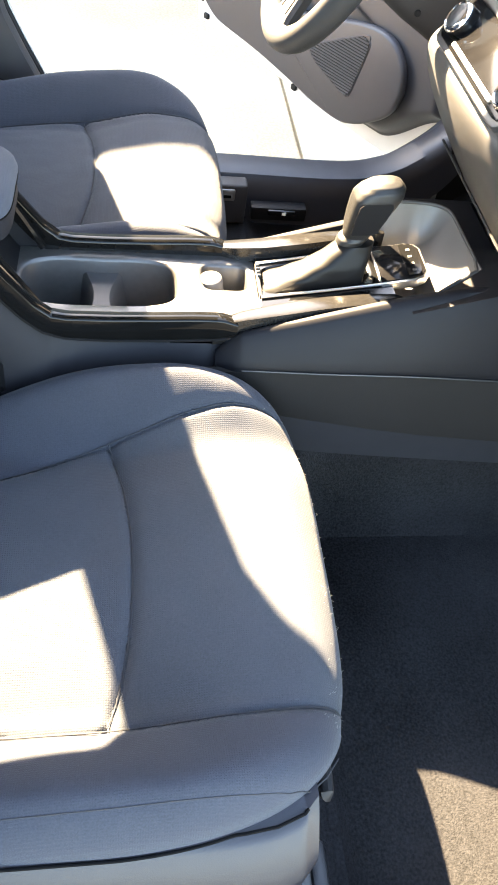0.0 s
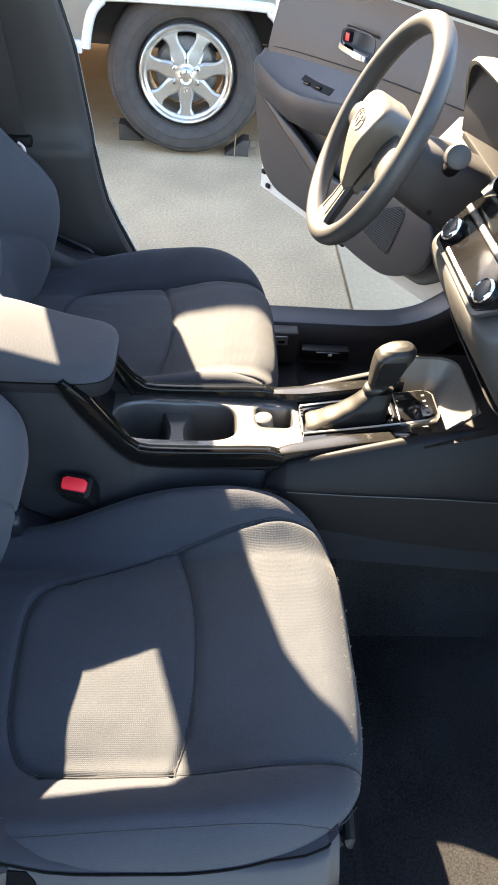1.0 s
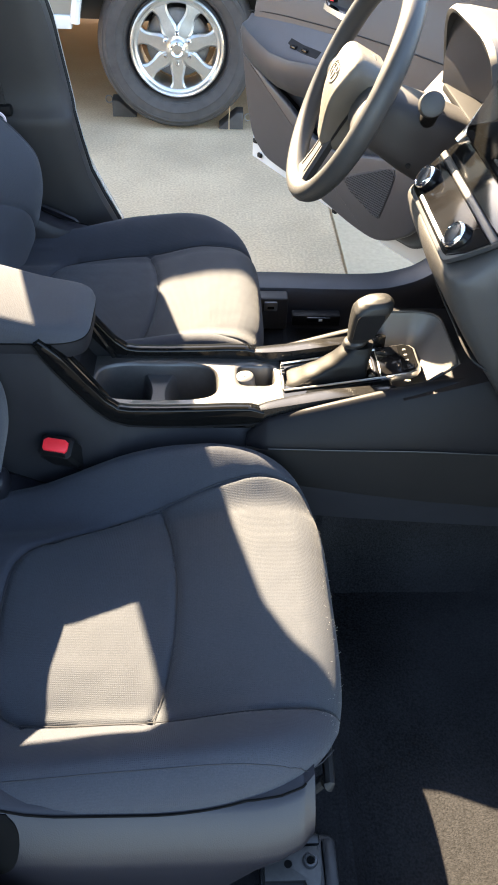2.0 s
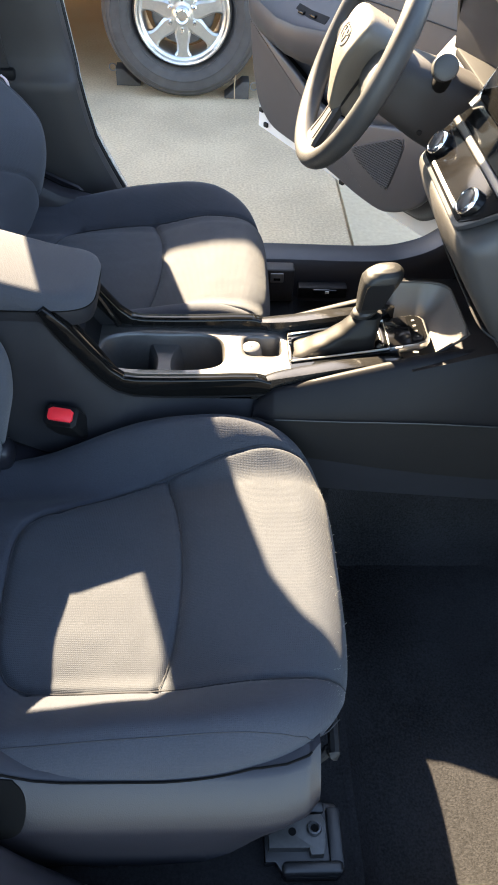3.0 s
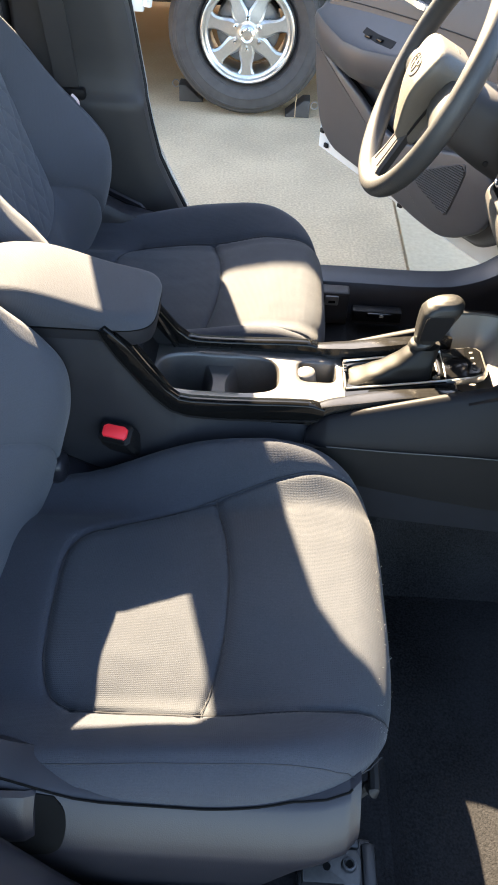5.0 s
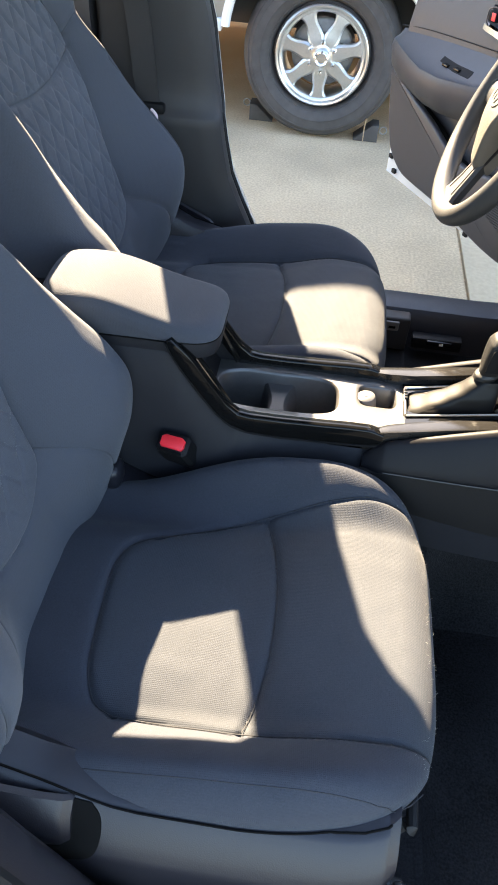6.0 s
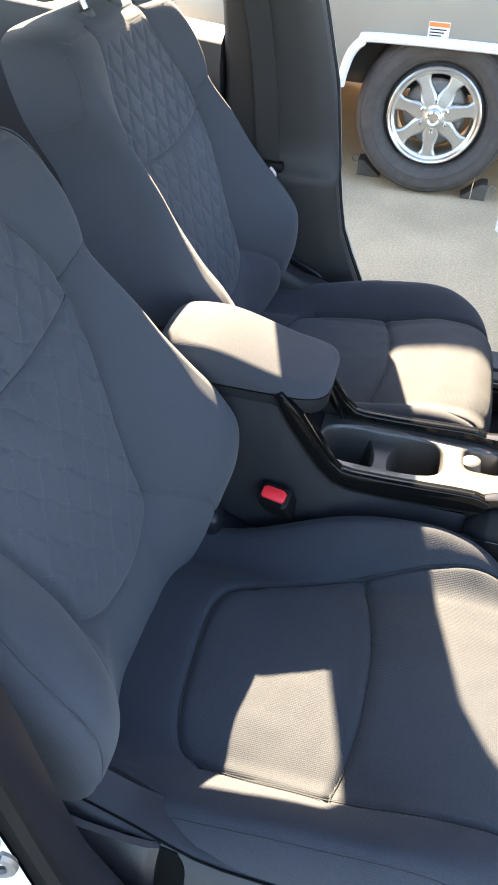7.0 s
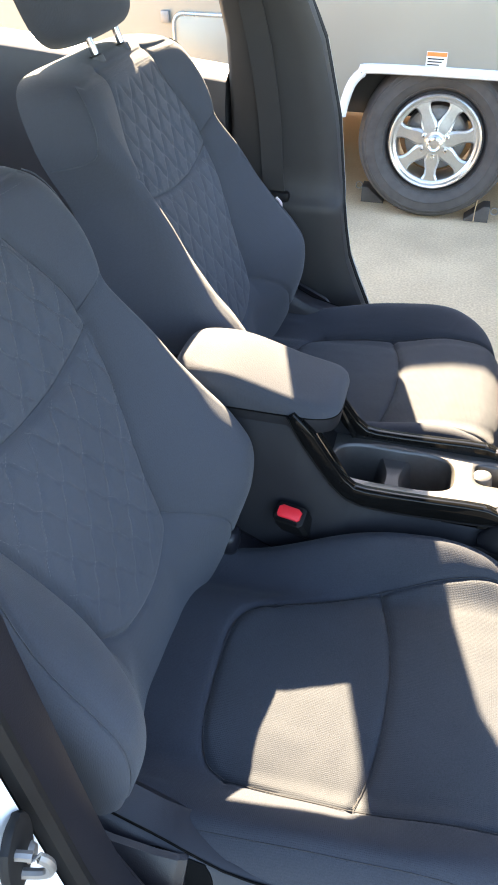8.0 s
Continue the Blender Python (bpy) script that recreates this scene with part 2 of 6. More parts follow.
def lathe(profile, n=48, bm=None, m=None, closed=False):
    """Turns (radius, height) pairs about the z axis."""
    t = bmesh.new()
    rows = [[t.verts.new((r * math.cos(a), r * math.sin(a), h)) for r, h in profile] for a in [2 * math.pi * i / n for i in range(n)]]
    k = len(profile)
    for i in range(n):
        for j in range(k if closed else k - 1):
            t.faces.new((rows[i][j], rows[(i + 1) % n][j], rows[(i + 1) % n][(j + 1) % k], rows[i][(j + 1) % k]))
    bmesh.ops.remove_doubles(t, verts=t.verts, dist=1e-6)
    bmesh.ops.recalc_face_normals(t, faces=t.faces)
    if m:
        bmesh.ops.transform(t, matrix=m, verts=t.verts)
    return merge(bm, t)


def prism(outline, depth, bevel=0.0, m=None, bm=None, segs=2):
    """A flat outline in x and y, pushed up by depth, with rounded edges."""
    t = bmesh.new()
    f = t.faces.new([t.verts.new((x, y, 0)) for x, y in outline])
    g = bmesh.ops.extrude_face_region(t, geom=[f])
    bmesh.ops.translate(t, vec=(0, 0, depth), verts=[v for v in g["geom"] if isinstance(v, bmesh.types.BMVert)])
    bmesh.ops.recalc_face_normals(t, faces=t.faces)
    if bevel:
        bmesh.ops.bevel(t, geom=[e for e in t.edges if abs(e.verts[0].co.z - e.verts[1].co.z) < 1e-6], offset=bevel, segments=segs, profile=0.5, affect="EDGES")
    if m:
        bmesh.ops.transform(t, matrix=m, verts=t.verts)
    return merge(bm, t)


def gap(x, y, line):
    """The distance in plan from (x, y) to a polyline."""
    best = 9.0
    for (ax, ay), (bx, by) in zip(line, line[1:]):
        dx, dy = bx - ax, by - ay
        t = max(0.0, min(1.0, ((x - ax) * dx + (y - ay) * dy) / (dx * dx + dy * dy + 1e-12)))
        best = min(best, math.hypot(x - ax - t * dx, y - ay - t * dy))
    return best


class Pillow:
    """A cushion: a rounded outline in plan, a top height(x, y) and an edge that rolls over, with seams pressed into it."""
    def __init__(self, cx, cy, hx, hy, power, height, bottom, edge, seams=(), squeeze=None, groove=0.006, width=0.005):
        self.c, self.h, self.power, self.height, self.bottom, self.edge = (cx, cy), (hx, hy), power, height, bottom, edge
        self.squeeze, self.groove, self.width = squeeze, groove, width
        self.lines = [(line, min(p[0] for p in line) - 0.03, max(p[0] for p in line) + 0.03, min(p[1] for p in line) - 0.03, max(p[1] for p in line) + 0.03) for line in seams]

    def z(self, x, y, pressed=True):
        u, v = (x - self.c[0]) / self.h[0], (y - self.c[1]) / self.h[1]
        if self.squeeze:
            v = (y / self.squeeze(x) - self.c[1]) / self.h[1]
        m = (abs(u) ** self.power + abs(v) ** self.power) ** (1 / self.power)
        z = self.height(x, y)
        if m > 1 - self.edge:
            f = min(1.0, (m - 1 + self.edge) / self.edge)
            z -= (1 - math.sqrt(max(0.0, 1 - f * f))) * min(self.edge * min(self.h) * 1.15, z - self.bottom)
        if pressed:
            for line, x0, x1, y0, y1 in self.lines:
                if x0 < x < x1 and y0 < y < y1:
                    d = gap(x, y, line)
                    if d < 0.03:
                        z -= self.groove * (0.7 * math.exp(-(d / self.width) ** 2) + 0.3 * math.exp(-(d / 0.012) ** 2))
        return z

    def mesh(self, nu=90, nv=90, side=6, bulge=0.0):
        (cx, cy), (hx, hy) = self.c, self.h
        def top(u, v):
            m = max(abs(u), abs(v), 1e-9)
            k = max(1e-9, abs(u / m) ** self.power + abs(v / m) ** self.power) ** (-1 / self.power)
            x, y = cx + hx * u * k, cy + hy * v * k
            if self.squeeze:
                y *= self.squeeze(x)
            return (x, y, self.z(x, y))
        def warp(a):
            a = 2 * a - 1
            return math.copysign(abs(math.sin(a * math.pi / 2)) * 0.35 + abs(a) * 0.65, a)
        bm = bmesh.new()
        g = [[bm.verts.new(top(warp(i / nu), warp(j / nv))) for j in range(nv + 1)] for i in range(nu + 1)]
        for i in range(nu):
            for j in range(nv):
                bm.faces.new((g[i][j], g[i + 1][j], g[i + 1][j + 1], g[i][j + 1]))
        rim = [g[i][0] for i in range(nu)] + [g[nu][j] for j in range(nv)] + [g[i][nv] for i in range(nu, 0, -1)] + [g[0][j] for j in range(nv, 0, -1)]
        last, n = rim, len(rim)
        for s in range(1, side + 1):
            f = s / side
            ring = []
            for v in rim:
                c = v.co
                b = 1 + bulge * math.sin(math.pi * f) - 0.02 * f
                ring.append(bm.verts.new((cx + (c.x - cx) * b, cy + (c.y - cy) * b, c.z + (self.bottom - c.z) * f)))
            for k in range(n):
                bm.faces.new((last[(k + 1) % n], last[k], ring[k], ring[(k + 1) % n]))
            last = ring
        bm.faces.new(last)
        bmesh.ops.recalc_face_normals(bm, faces=bm.faces)
        return bm

    def piping(self, line, r=0.0013, sink=0.55, n=4):
        """A fine dark cord lying in a seam."""
        pts = []
        for (ax, ay), (bx, by) in zip(line, line[1:]):
            for k in range(n):
                x, y = ax + (bx - ax) * k / n, ay + (by - ay) * k / n
                pts.append(Vector((x, y, self.z(x, y, False) - self.groove * sink)))
        return tube(pts, r, 6)


def pillow(cx, cy, hx, hy, power, height, bottom, edge, nu=90, nv=90, seams=(), squeeze=None, groove=0.006, width=0.005, side=6, bulge=0.0):
    return Pillow(cx, cy, hx, hy, power, height, bottom, edge, seams, squeeze, groove, width).mesh(nu, nv, side, bulge)


def ramp01(x, a, b):
    t = max(0.0, min(1.0, (x - a) / (b - a)))
    return t * t * (3 - 2 * t)


# ---- ground ----
JOINT = 0.54
bm = bmesh.new()
xs = [-60, -6, JOINT - 0.006, JOINT - 0.003, JOINT + 0.003, JOINT + 0.006, 6, 60]
ys = [-60, -1.6, 60]
for k in range(len(xs) - 1):
    za, zb = (-0.012 if k in (3, 4) else 0.0), (-0.012 if k in (2, 3) else 0.0)
    for i in range(2):
        if i == 0:
            za = zb = 0.0
        else:
            za, zb = (-0.012 if k in (3, 4) else 0.0), (-0.012 if k in (2, 3) else 0.0)
        f = bm.faces.new([bm.verts.new(p) for p in ((xs[k], ys[i], za), (xs[k + 1], ys[i], zb), (xs[k + 1], ys[i + 1], zb), (xs[k], ys[i + 1], za))])
        # the strip below y = -1.6 is unseen and darkened against bounce
        f.material_index = 2 if i == 0 else (1 if k > 3 else 0)
bmesh.ops.remove_doubles(bm, verts=bm.verts, dist=1e-5)
setting("ground", bm, [M_CONCRETE, M_SLAB, M_DIM_GROUND], "worn exposed-aggregate concrete yard with one straight joint", "ground", smooth=False)
# Added wall: blocks direct sun from the ground that shows under the trailer.
setting("boundary_wall", box((-30, 6.8, 0), (30, 7.0, 2.4), 0.0), M_WALL, "tan rendered wall added behind the trailer to keep sun off the ground", "wall", smooth=False)

# ---- trailer ----
WX, WY, WR = -0.07, 2.89, 0.345          # wheel centre in plan (outer rim lip), tyre radius


def wheel(parent):
    turn = pose(0, 0, 0, 90, 0, 0)        # the axle's outer end looks towards -y
    w = part("wheel", lathe([(0.205, 0.0), (0.212, -0.03), (0.222, -0.008), (0.228, -0.001), (0.231, -0.001), (0.234, 0.003), (0.25, 0.011), (0.262, 0.0145), (0.264, 0.0165), (0.267, 0.0165), (0.269, 0.0150), (0.29, 0.0155), (0.298, 0.0145), (0.300, 0.0165), (0.306, 0.0150), (0.308, 0.0115), (0.317, 0.0065), (0.319, 0.0085), (0.324, 0.0050), (0.326, 0.0000), (0.335, -0.012), (0.343, -0.04), (0.345, -0.09), (0.343, -0.15),
                             (0.333, -0.18), (0.29, -0.20), (0.22, -0.19), (0.20, -0.17)], 96, m=turn), M_RUBBER, parent, "worn black trailer tyre")
    w.name = "tyre"
    part("rim", lathe([(0.212, -0.012), (0.213, 0.002), (0.207, 0.007), (0.199, 0.004), (0.193, -0.006), (0.187, -0.008), (0.180, -0.013), (0.176, -0.024), (0.177, -0.16), (0.205, -0.18)], 96, m=turn), M_ALLOY, w, "polished alloy rim")
    part("brake_drum", lathe([(0.0, -0.075), (0.13, -0.075), (0.145, -0.085), (0.15, -0.15)], 48, m=turn), M_STEEL, w, "rusty brake drum")
    for k in range(7):
        a = 2 * math.pi * k / 7 - math.pi / 2
        bm = loft([[Matrix.Rotation(a, 3, "Z") @ Vector((r, s * hw, z + (0 if abs(s) < 0.9 else -0.006))) for s, z in ((-1, zt), (-0.7, zt + 0.003), (0.7, zt + 0.003), (1, zt), (0.9, zt - 0.03), (-0.9, zt - 0.03))]
                   for r, hw, zt in ((0.05, 0.028, -0.006), (0.080, 0.0365, -0.008), (0.10, 0.0335, -0.011), (0.13, 0.027, -0.013), (0.152, 0.0275, -0.014), (0.168, 0.034, -0.015), (0.181, 0.052, -0.016))])
        bmesh.ops.transform(bm, matrix=turn, verts=bm.verts)
        part("spoke", bm, M_ALLOY, w)
    part("hub", lathe([(0.0, 0.03), (0.03, 0.03), (0.036, 0.026), (0.038, 0.0), (0.05, -0.004), (0.074, -0.008), (0.084, -0.02), (0.09, -0.05)], 48, m=turn), M_ALLOY, w)
    part("hub_cap", lathe([(0.0, 0.031), (0.019, 0.032), (0.021, 0.040), (0.026, 0.043), (0.032, 0.041), (0.034, 0.028)], 40, m=turn), M_CHROME, w)
    for k in range(6):
        a = 2 * math.pi * k / 6 + math.pi / 6
        nut = lathe([(0.0, 0.026), (0.006, 0.025), (0.0095, 0.018), (0.0105, -0.006)], 6, m=turn @ Matrix.Translation((0.062 * math.cos(a), 0.062 * math.sin(a), 0)))
        part("lug_nut", nut, M_CHROME, w)
    return w


def trailer():
    t = thing("trailer", (WX, WY, 0), "silver-grey sheet-sided enclosed trailer with white wheel-arch trim", "trailer")
    TOP, LEN = 2.225, 2.6
    # side wall with an arch cut out of it
    arch = [(-0.418, 0.440), (-0.408, 0.500), (-0.385, 0.572), (-0.345, 0.618), (-0.285, 0.638), (0.285, 0.638), (0.345, 0.618), (0.385, 0.572), (0.408, 0.500), (0.418, 0.440)]
    outline = [(-LEN, 0.44)] + [(-0.42, 0.44)] + [p for p in arch if p[1] > 0.45] + [(0.42, 0.44), (LEN, 0.44), (LEN, TOP), (-LEN, TOP)]
    stand = Matrix.Translation((0, 0.055, 0)) @ pose(0, 0, 0, 90, 0, 0)
    part("side_wall", prism(outline, 0.03, 0.0, m=stand), M_ALUMIN, t, "", smooth=False)
    part("body", box((-LEN, 0.06, 0.637), (LEN, 2.2, TOP), 0.03), M_ALUMIN, t, "", smooth=True)
    part("underbody", box((-LEN + 0.02, 0.25, 0.40), (LEN, 2.1, 0.632), 0.005), M_UNDER, t, "dark steel chassis")
    part("bottom_rail", box((-LEN, 0.005, 0.418), (-0.432, 0.052, 0.468), 0.006), M_WHITE, t, "white rail")
    part("bottom_rail", box((0.432, 0.005, 0.418), (LEN, 0.052, 0.468), 0.006), M_WHITE, t, "white rail")
    line = smooth_line([(x, 0.015, z) for x, z in arch], 60)
    part("arch_trim", tube(line, 0.02, 8, up=(0, 1, 0)), M_WHITE, t, "white wheel-arch trim")
    bm = surf(lambda u, v: (smooth_line([(x, 0.03, z) for x, z in arch], 40)[round(u * 40)] + Vector((0, 0.22 * v, 0))), 40, 2)
    part("wheel_well", bm, M_UNDER, t, "dark wheel well")
    part("axle", tube([(0, 0.2, WR), (0, 2.0, WR)], 0.03, 12), M_STEEL, t)
    w = wheel(t)
    w.location = (0, 0.06, WR)
    for piece in w.children:
        piece.scale = (0.95, 1.0, 0.95)
    st = part("sticker", box((-0.085, 0.018, 0.655), (0.0, 0.024, 0.715), 0.0), M_WHITE, t, "white warning sticker with an orange band", smooth=False)
    part("sticker_band", box((-0.083, 0.0155, 0.698), (-0.002, 0.0178, 0.713), 0.0), M_ORANGE, st, "orange band", smooth=False)
    for k, (xa, xb) in enumerate(((-0.078, -0.012), (-0.078, -0.02), (-0.078, -0.03))):
        part("text_bar", box((xa, 0.0155, 0.686 - 0.011 * k), (xb, 0.0178, 0.690 - 0.011 * k), 0.0), M_SEAL, st, "dark unreadable line", smooth=False)
    ring = []
    for cx, cz, a0 in ((-0.60, 0.765, 0), (-1.14, 0.765, 90), (-1.14, 0.545, 180), (-0.60, 0.545, 270)):
        ring += [Vector((cx + 0.04 * math.cos(radians(a0 + 18 * k)), 0.016, cz + 0.04 * math.sin(radians(a0 + 18 * k)))) for k in range(6)]
    hatch = part("hatch", prism([(p.x, p.z) for p in ring], 0.012, 0.003, m=Matrix.Translation((0, 0.026, 0)) @ pose(0, 0, 0, 90, 0, 0)), M_ALUMIN, t, "silver locker hatch")
    part("hatch_frame", tube(ring, 0.009, 8, closed=True, up=(0, 1, 0)), M_SATIN, hatch, "satin rounded frame")
    for z in (0.60, 0.79):
        part("hinge", box((-1.238, 0.004, z - 0.024), (-1.200, 0.024, z + 0.024), 0.004), M_STEEL, hatch, "steel hinge")
    return t


trailer()


def chock(x, y, turn, label):
    c = thing("wheel_chock", (x, y, 0), label, "wheel chock", "chocks at the trailer wheel", turn)
    part("wedge", prism([(-0.11, 0), (0, 0), (0, 0.075), (-0.03, 0.075), (-0.11, 0.008)], 0.09, 0.005, m=pose(0, 0.05, 0, 90, 0, 0)), M_RUBBER, c)
    ring = [(0.022 + 0.016 * math.cos(a), -0.03, 0.055 + 0.016 * math.sin(a)) for a in [2 * math.pi * k / 20 for k in range(20)]]
    part("ring", tube(ring, 0.0028, 6, closed=True, up=(0, 1, 0)), M_STEEL, c, "galvanised ring")
    part("cord", tube([(-0.065, -0.053, 0.004), (-0.066, -0.055, 0.06), (-0.064, -0.053, 0.11)], 0.0025, 6), M_CORD, c, "pale cord")


chock(WX + 0.295, WY + 0.12, 0, "black rubber wedge chock with steel ring")
chock(WX - 0.315, WY + 0.25, 180, "black rubber wedge chock with steel ring")

# ---- car shell ----
YC = 0.372                                 # the car's middle line
FLOOR = 0.25


def side_y(y):
    return 2 * YC - y


# the floor with the raised toe board and the carpet that climbs the tunnel
prof = [(-1.6, FLOOR), (-0.4, FLOOR), (0.2, FLOOR), (0.250, FLOOR), (0.285, FLOOR - 0.022), (0.33, FLOOR - 0.024), (0.55, FLOOR - 0.022), (0.72, FLOOR + 0.02), (0.90, FLOOR + 0.22), (1.0, FLOOR + 0.45)]
def floor_point(u, v):
    p = smooth_line([(x, 0, z) for x, z in prof], 108)[round(u * 108)]
    y = side_y(-0.36) + v * (-0.40 - side_y(-0.36))
    tunnel = (1 - ramp01(abs(y - YC), 0.115, 0.165)) * 0.16
    return (p.x, y, max(p.z, p.z if tunnel < 0.001 else FLOOR + tunnel - 0.03) + 0.004 * noise.noise(Vector((p.x * 6, y * 6, 0))))
setting("floor", surf(floor_point, 108, 90), M_CARPET, "black looped carpet of the car floor", "carpet")


# roof and headliner
def roof_point(u, v, up):
    y = YC + (2 * v - 1) * 0.56
    x = 0.30 - 1.75 * u
    z = 1.40 + 0.05 * (1 - (2 * v - 1) ** 2) - 0.10 * max(0, u - 0.6) + up - 0.06 * max(0, 0.12 - u)
    return (x, y, z)
setting("ceiling", surf(lambda u, v: roof_point(u, v, 0.0), 16, 12, flip=True), M_HEADLINER, "pale grey cloth headliner", "headliner")
setting("roof", surf(lambda u, v: roof_point(u, v, 0.03), 16, 12), M_WHITE, "white painted car roof", "car roof")
for k, y in enumerate((YC - 0.58, YC + 0.58)):
    s = 1 if y > YC else -1
    line = smooth_line([(1.05, y + s * 0.10, 0.93), (0.65, y + s * 0.06, 1.19), (0.28, y, 1.385), (-0.3, y, RAIL_Z), (-0.9, y, RAIL_Z - 0.015), (-1.35, y, 1.33), (-1.75, y + s * 0.04, 1.02)], 50)
    setting("pillar_rail_%d" % (k + 1), tube(line, 0.042, 10, up=(0, 1, 0)), M_TRIM, "dark trimmed roof rail and windscreen pillar", "roof rail")


PILLAR = [(0.27, -0.04, -0.56, 1.065), (0.40, -0.113, -0.52, 1.06), (0.47, -0.143, -0.50, 1.055), (0.53, -0.170, -0.49, 1.05), (0.59, -0.194, -0.485, 1.045), (0.66, -0.208, -0.48, 1.040), (0.72, -0.217, -0.48, 1.036),
          (0.738, -0.220, -0.48, 1.048), (0.77, -0.226, -0.48, 1.056), (0.90, -0.243, -0.475, 1.05), (1.05, -0.280, -0.48, 1.03), (1.20, -0.342, -0.505, 0.995), (1.31, -0.363, -0.525, 0.962), (1.35, -0.352, -0.535, 0.95), (1.378, -0.318, -0.54, 0.944), (1.40, -0.26, -0.55, 0.937), (1.44, -0.18, -0.58, 0.925)]


PILLAR_B = [(z, xf, xr, 1.05 if z < 0.9 else yi) for z, xf, xr, yi in PILLAR if not 0.70 < z < 0.80]


def b_pillar(s):
    """The trimmed pillar between the doors: s = 1 at the driver's side, -1 at the passenger's."""
    rings = []
    for z, xf, xr, yi in smooth_rows(PILLAR if s > 0 else PILLAR_B, 56):
        ring = []
        for x, y in ((xf - 0.004, yi + 0.05), (xf, yi + 0.028), (xf - 0.004, yi + 0.012), (xf - 0.016, yi + 0.003), (xf - 0.05, yi - 0.004), (xf - 0.10, yi - 0.006), (xr + 0.06, yi - 0.006), (xr + 0.012, yi), (xr, yi + 0.012), (xr - 0.01, yi + 0.09)):
            ring.append((x, y if s > 0 else side_y(y), z))
        rings.append(ring)
    return loft(rings)


def smooth_rows(rows, n):
    out = []
    for k in range(n + 1):
        f = k / n * (len(rows) - 1)
        i = min(int(f), len(rows) - 2)
        t = f - i
        out.append(tuple(a + (b - a) * t for a, b in zip(rows[i], rows[i + 1])))
    return out


def pillar_seal(s):
    line = [(xf - 0.010 - 0.006 * ramp01(z, 1.05, 1.2), (yi + 0.056) if s > 0 else side_y(yi + 0.056), z) for z, xf, xr, yi in smooth_rows([r for r in (PILLAR if s > 0 else PILLAR_B)[1:] if r[0] < 1.22], 40)]
    return tube(line, 0.011, 8, up=(0, 1, 0))


# Haze is put into pillar_1's paler plastic, shade into pillar_2's darker one.
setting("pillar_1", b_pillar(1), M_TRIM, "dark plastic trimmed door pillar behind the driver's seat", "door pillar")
setting("pillar_2", b_pillar(-1), M_PLASTIC, "plastic trimmed door pillar beside the passenger seat, its shade put into the colour", "door pillar")
setting("pillar_seal_1", pillar_seal(1), M_SEAL, "black rubber door seal along the pillar", "door seal")
setting("pillar_seal_2", pillar_seal(-1), M_SEAL, "black rubber door seal along the pillar", "door seal")


# white painted outer skin of the passenger's pillar, with the lock striker
def skin(s):
    rings = []
    for z, xf, xr, yi in smooth_rows([r for r in (PILLAR if s > 0 else PILLAR_B) if r[0] < 1.08], 30):
        ring = [(xf + 0.000, yi + 0.068), (xf - 0.004, yi + 0.080), (xf - 0.010, yi + 0.10), (xf - 0.022, yi + 0.15), (xf - 0.036, yi + 0.185), (xf - 0.08, yi + 0.19), (xr, yi + 0.19), (xr, yi + 0.10), (xf - 0.06, yi + 0.068)]
        rings.append([(x, y if s > 0 else side_y(y + 0.008), z) for x, y in ring])
    return loft(rings)
setting("pillar_skin_1", skin(1), M_WHITE, "white painted door pillar skin", "body panel")
setting("pillar_skin_2", skin(-1), M_WHITE, "white painted door pillar skin with black lock striker", "body panel")
st = thing("lock_striker", (-0.235, -0.43, 0.80), "black door lock striker bolted to the white pillar", "striker")
st.matrix_basis = pose(-0.228, -0.402, 0.783, 0, 90, 12)
part("plate", prism([(0.035 * math.cos(a) * (1.0 if abs(math.cos(a)) < 0.8 else 0.9), 0.024 * math.sin(a)) for a in [2 * math.pi * k / 28 for k in range(28)]], 0.008, 0.003), M_SEAL, st)
part("loop", tube(smooth_line([(-0.014, -0.008, 0.004), (-0.012, -0.008, 0.024), (0.0, -0.008, 0.03), (0.012, -0.008, 0.024), (0.014, -0.008, 0.004)], 16), 0.004, 8), M_STEEL, st, "steel loop")
part("bolt", lathe([(0, 0.012), (0.006, 0.012), (0.008, 0.008), (0.008, 0.0)], 12, m=Matrix.Translation((0.018, 0.008, 0))), M_STEEL, st)


# sills
SILL = [(-1.4, 1.06, 0.315), (-0.3, 1.06, 0.315), (0.2, 1.06, 0.315), (0.45, 1.06, 0.314), (0.55, 1.07, 0.322), (0.63, 1.08, 0.355), (0.72, 1.09, 0.44), (0.80, 1.10, 0.62)]
def sill(s):
    ring = [(0.10, -0.14), (0.085, -0.01), (0.05, 0.012), (0.04, 0.022), (0.0, 0.022), (-0.022, 0.014), (-0.032, -0.002), (-0.036, -0.03), (-0.045, -0.10)]
    return loft([[(p.x, (p.y + a) if s > 0 else side_y(p.y + a + 0.045), p.z + b) for a, b in ring] for p in smooth_line(SILL, 60)])
# sill_1 is paler and bluer than sill_2: sky reflection put into its colour.
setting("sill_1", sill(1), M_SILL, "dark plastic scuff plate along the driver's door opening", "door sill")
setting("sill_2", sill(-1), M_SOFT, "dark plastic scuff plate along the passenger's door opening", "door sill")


# rear door inside, behind the driver's pillar
def rear_door(s):
    rows = []
    for x, top in ((-0.486, 0.975), (-0.7, 0.995), (-0.95, 1.015), (-1.15, 1.03), (-1.38, 1.035)):
        ring = [(1.07, 0.36), (1.05, 0.55), (1.055, 0.80), (1.045, top - 0.06), (1.055, top - 0.015), (1.075, top), (1.15, top), (1.20, top - 0.02), (1.25, 0.7), (1.22, 0.36)]
        rows.append([(x, y if s > 0 else side_y(y), z) for y, z in ring])
    return loft(rows)
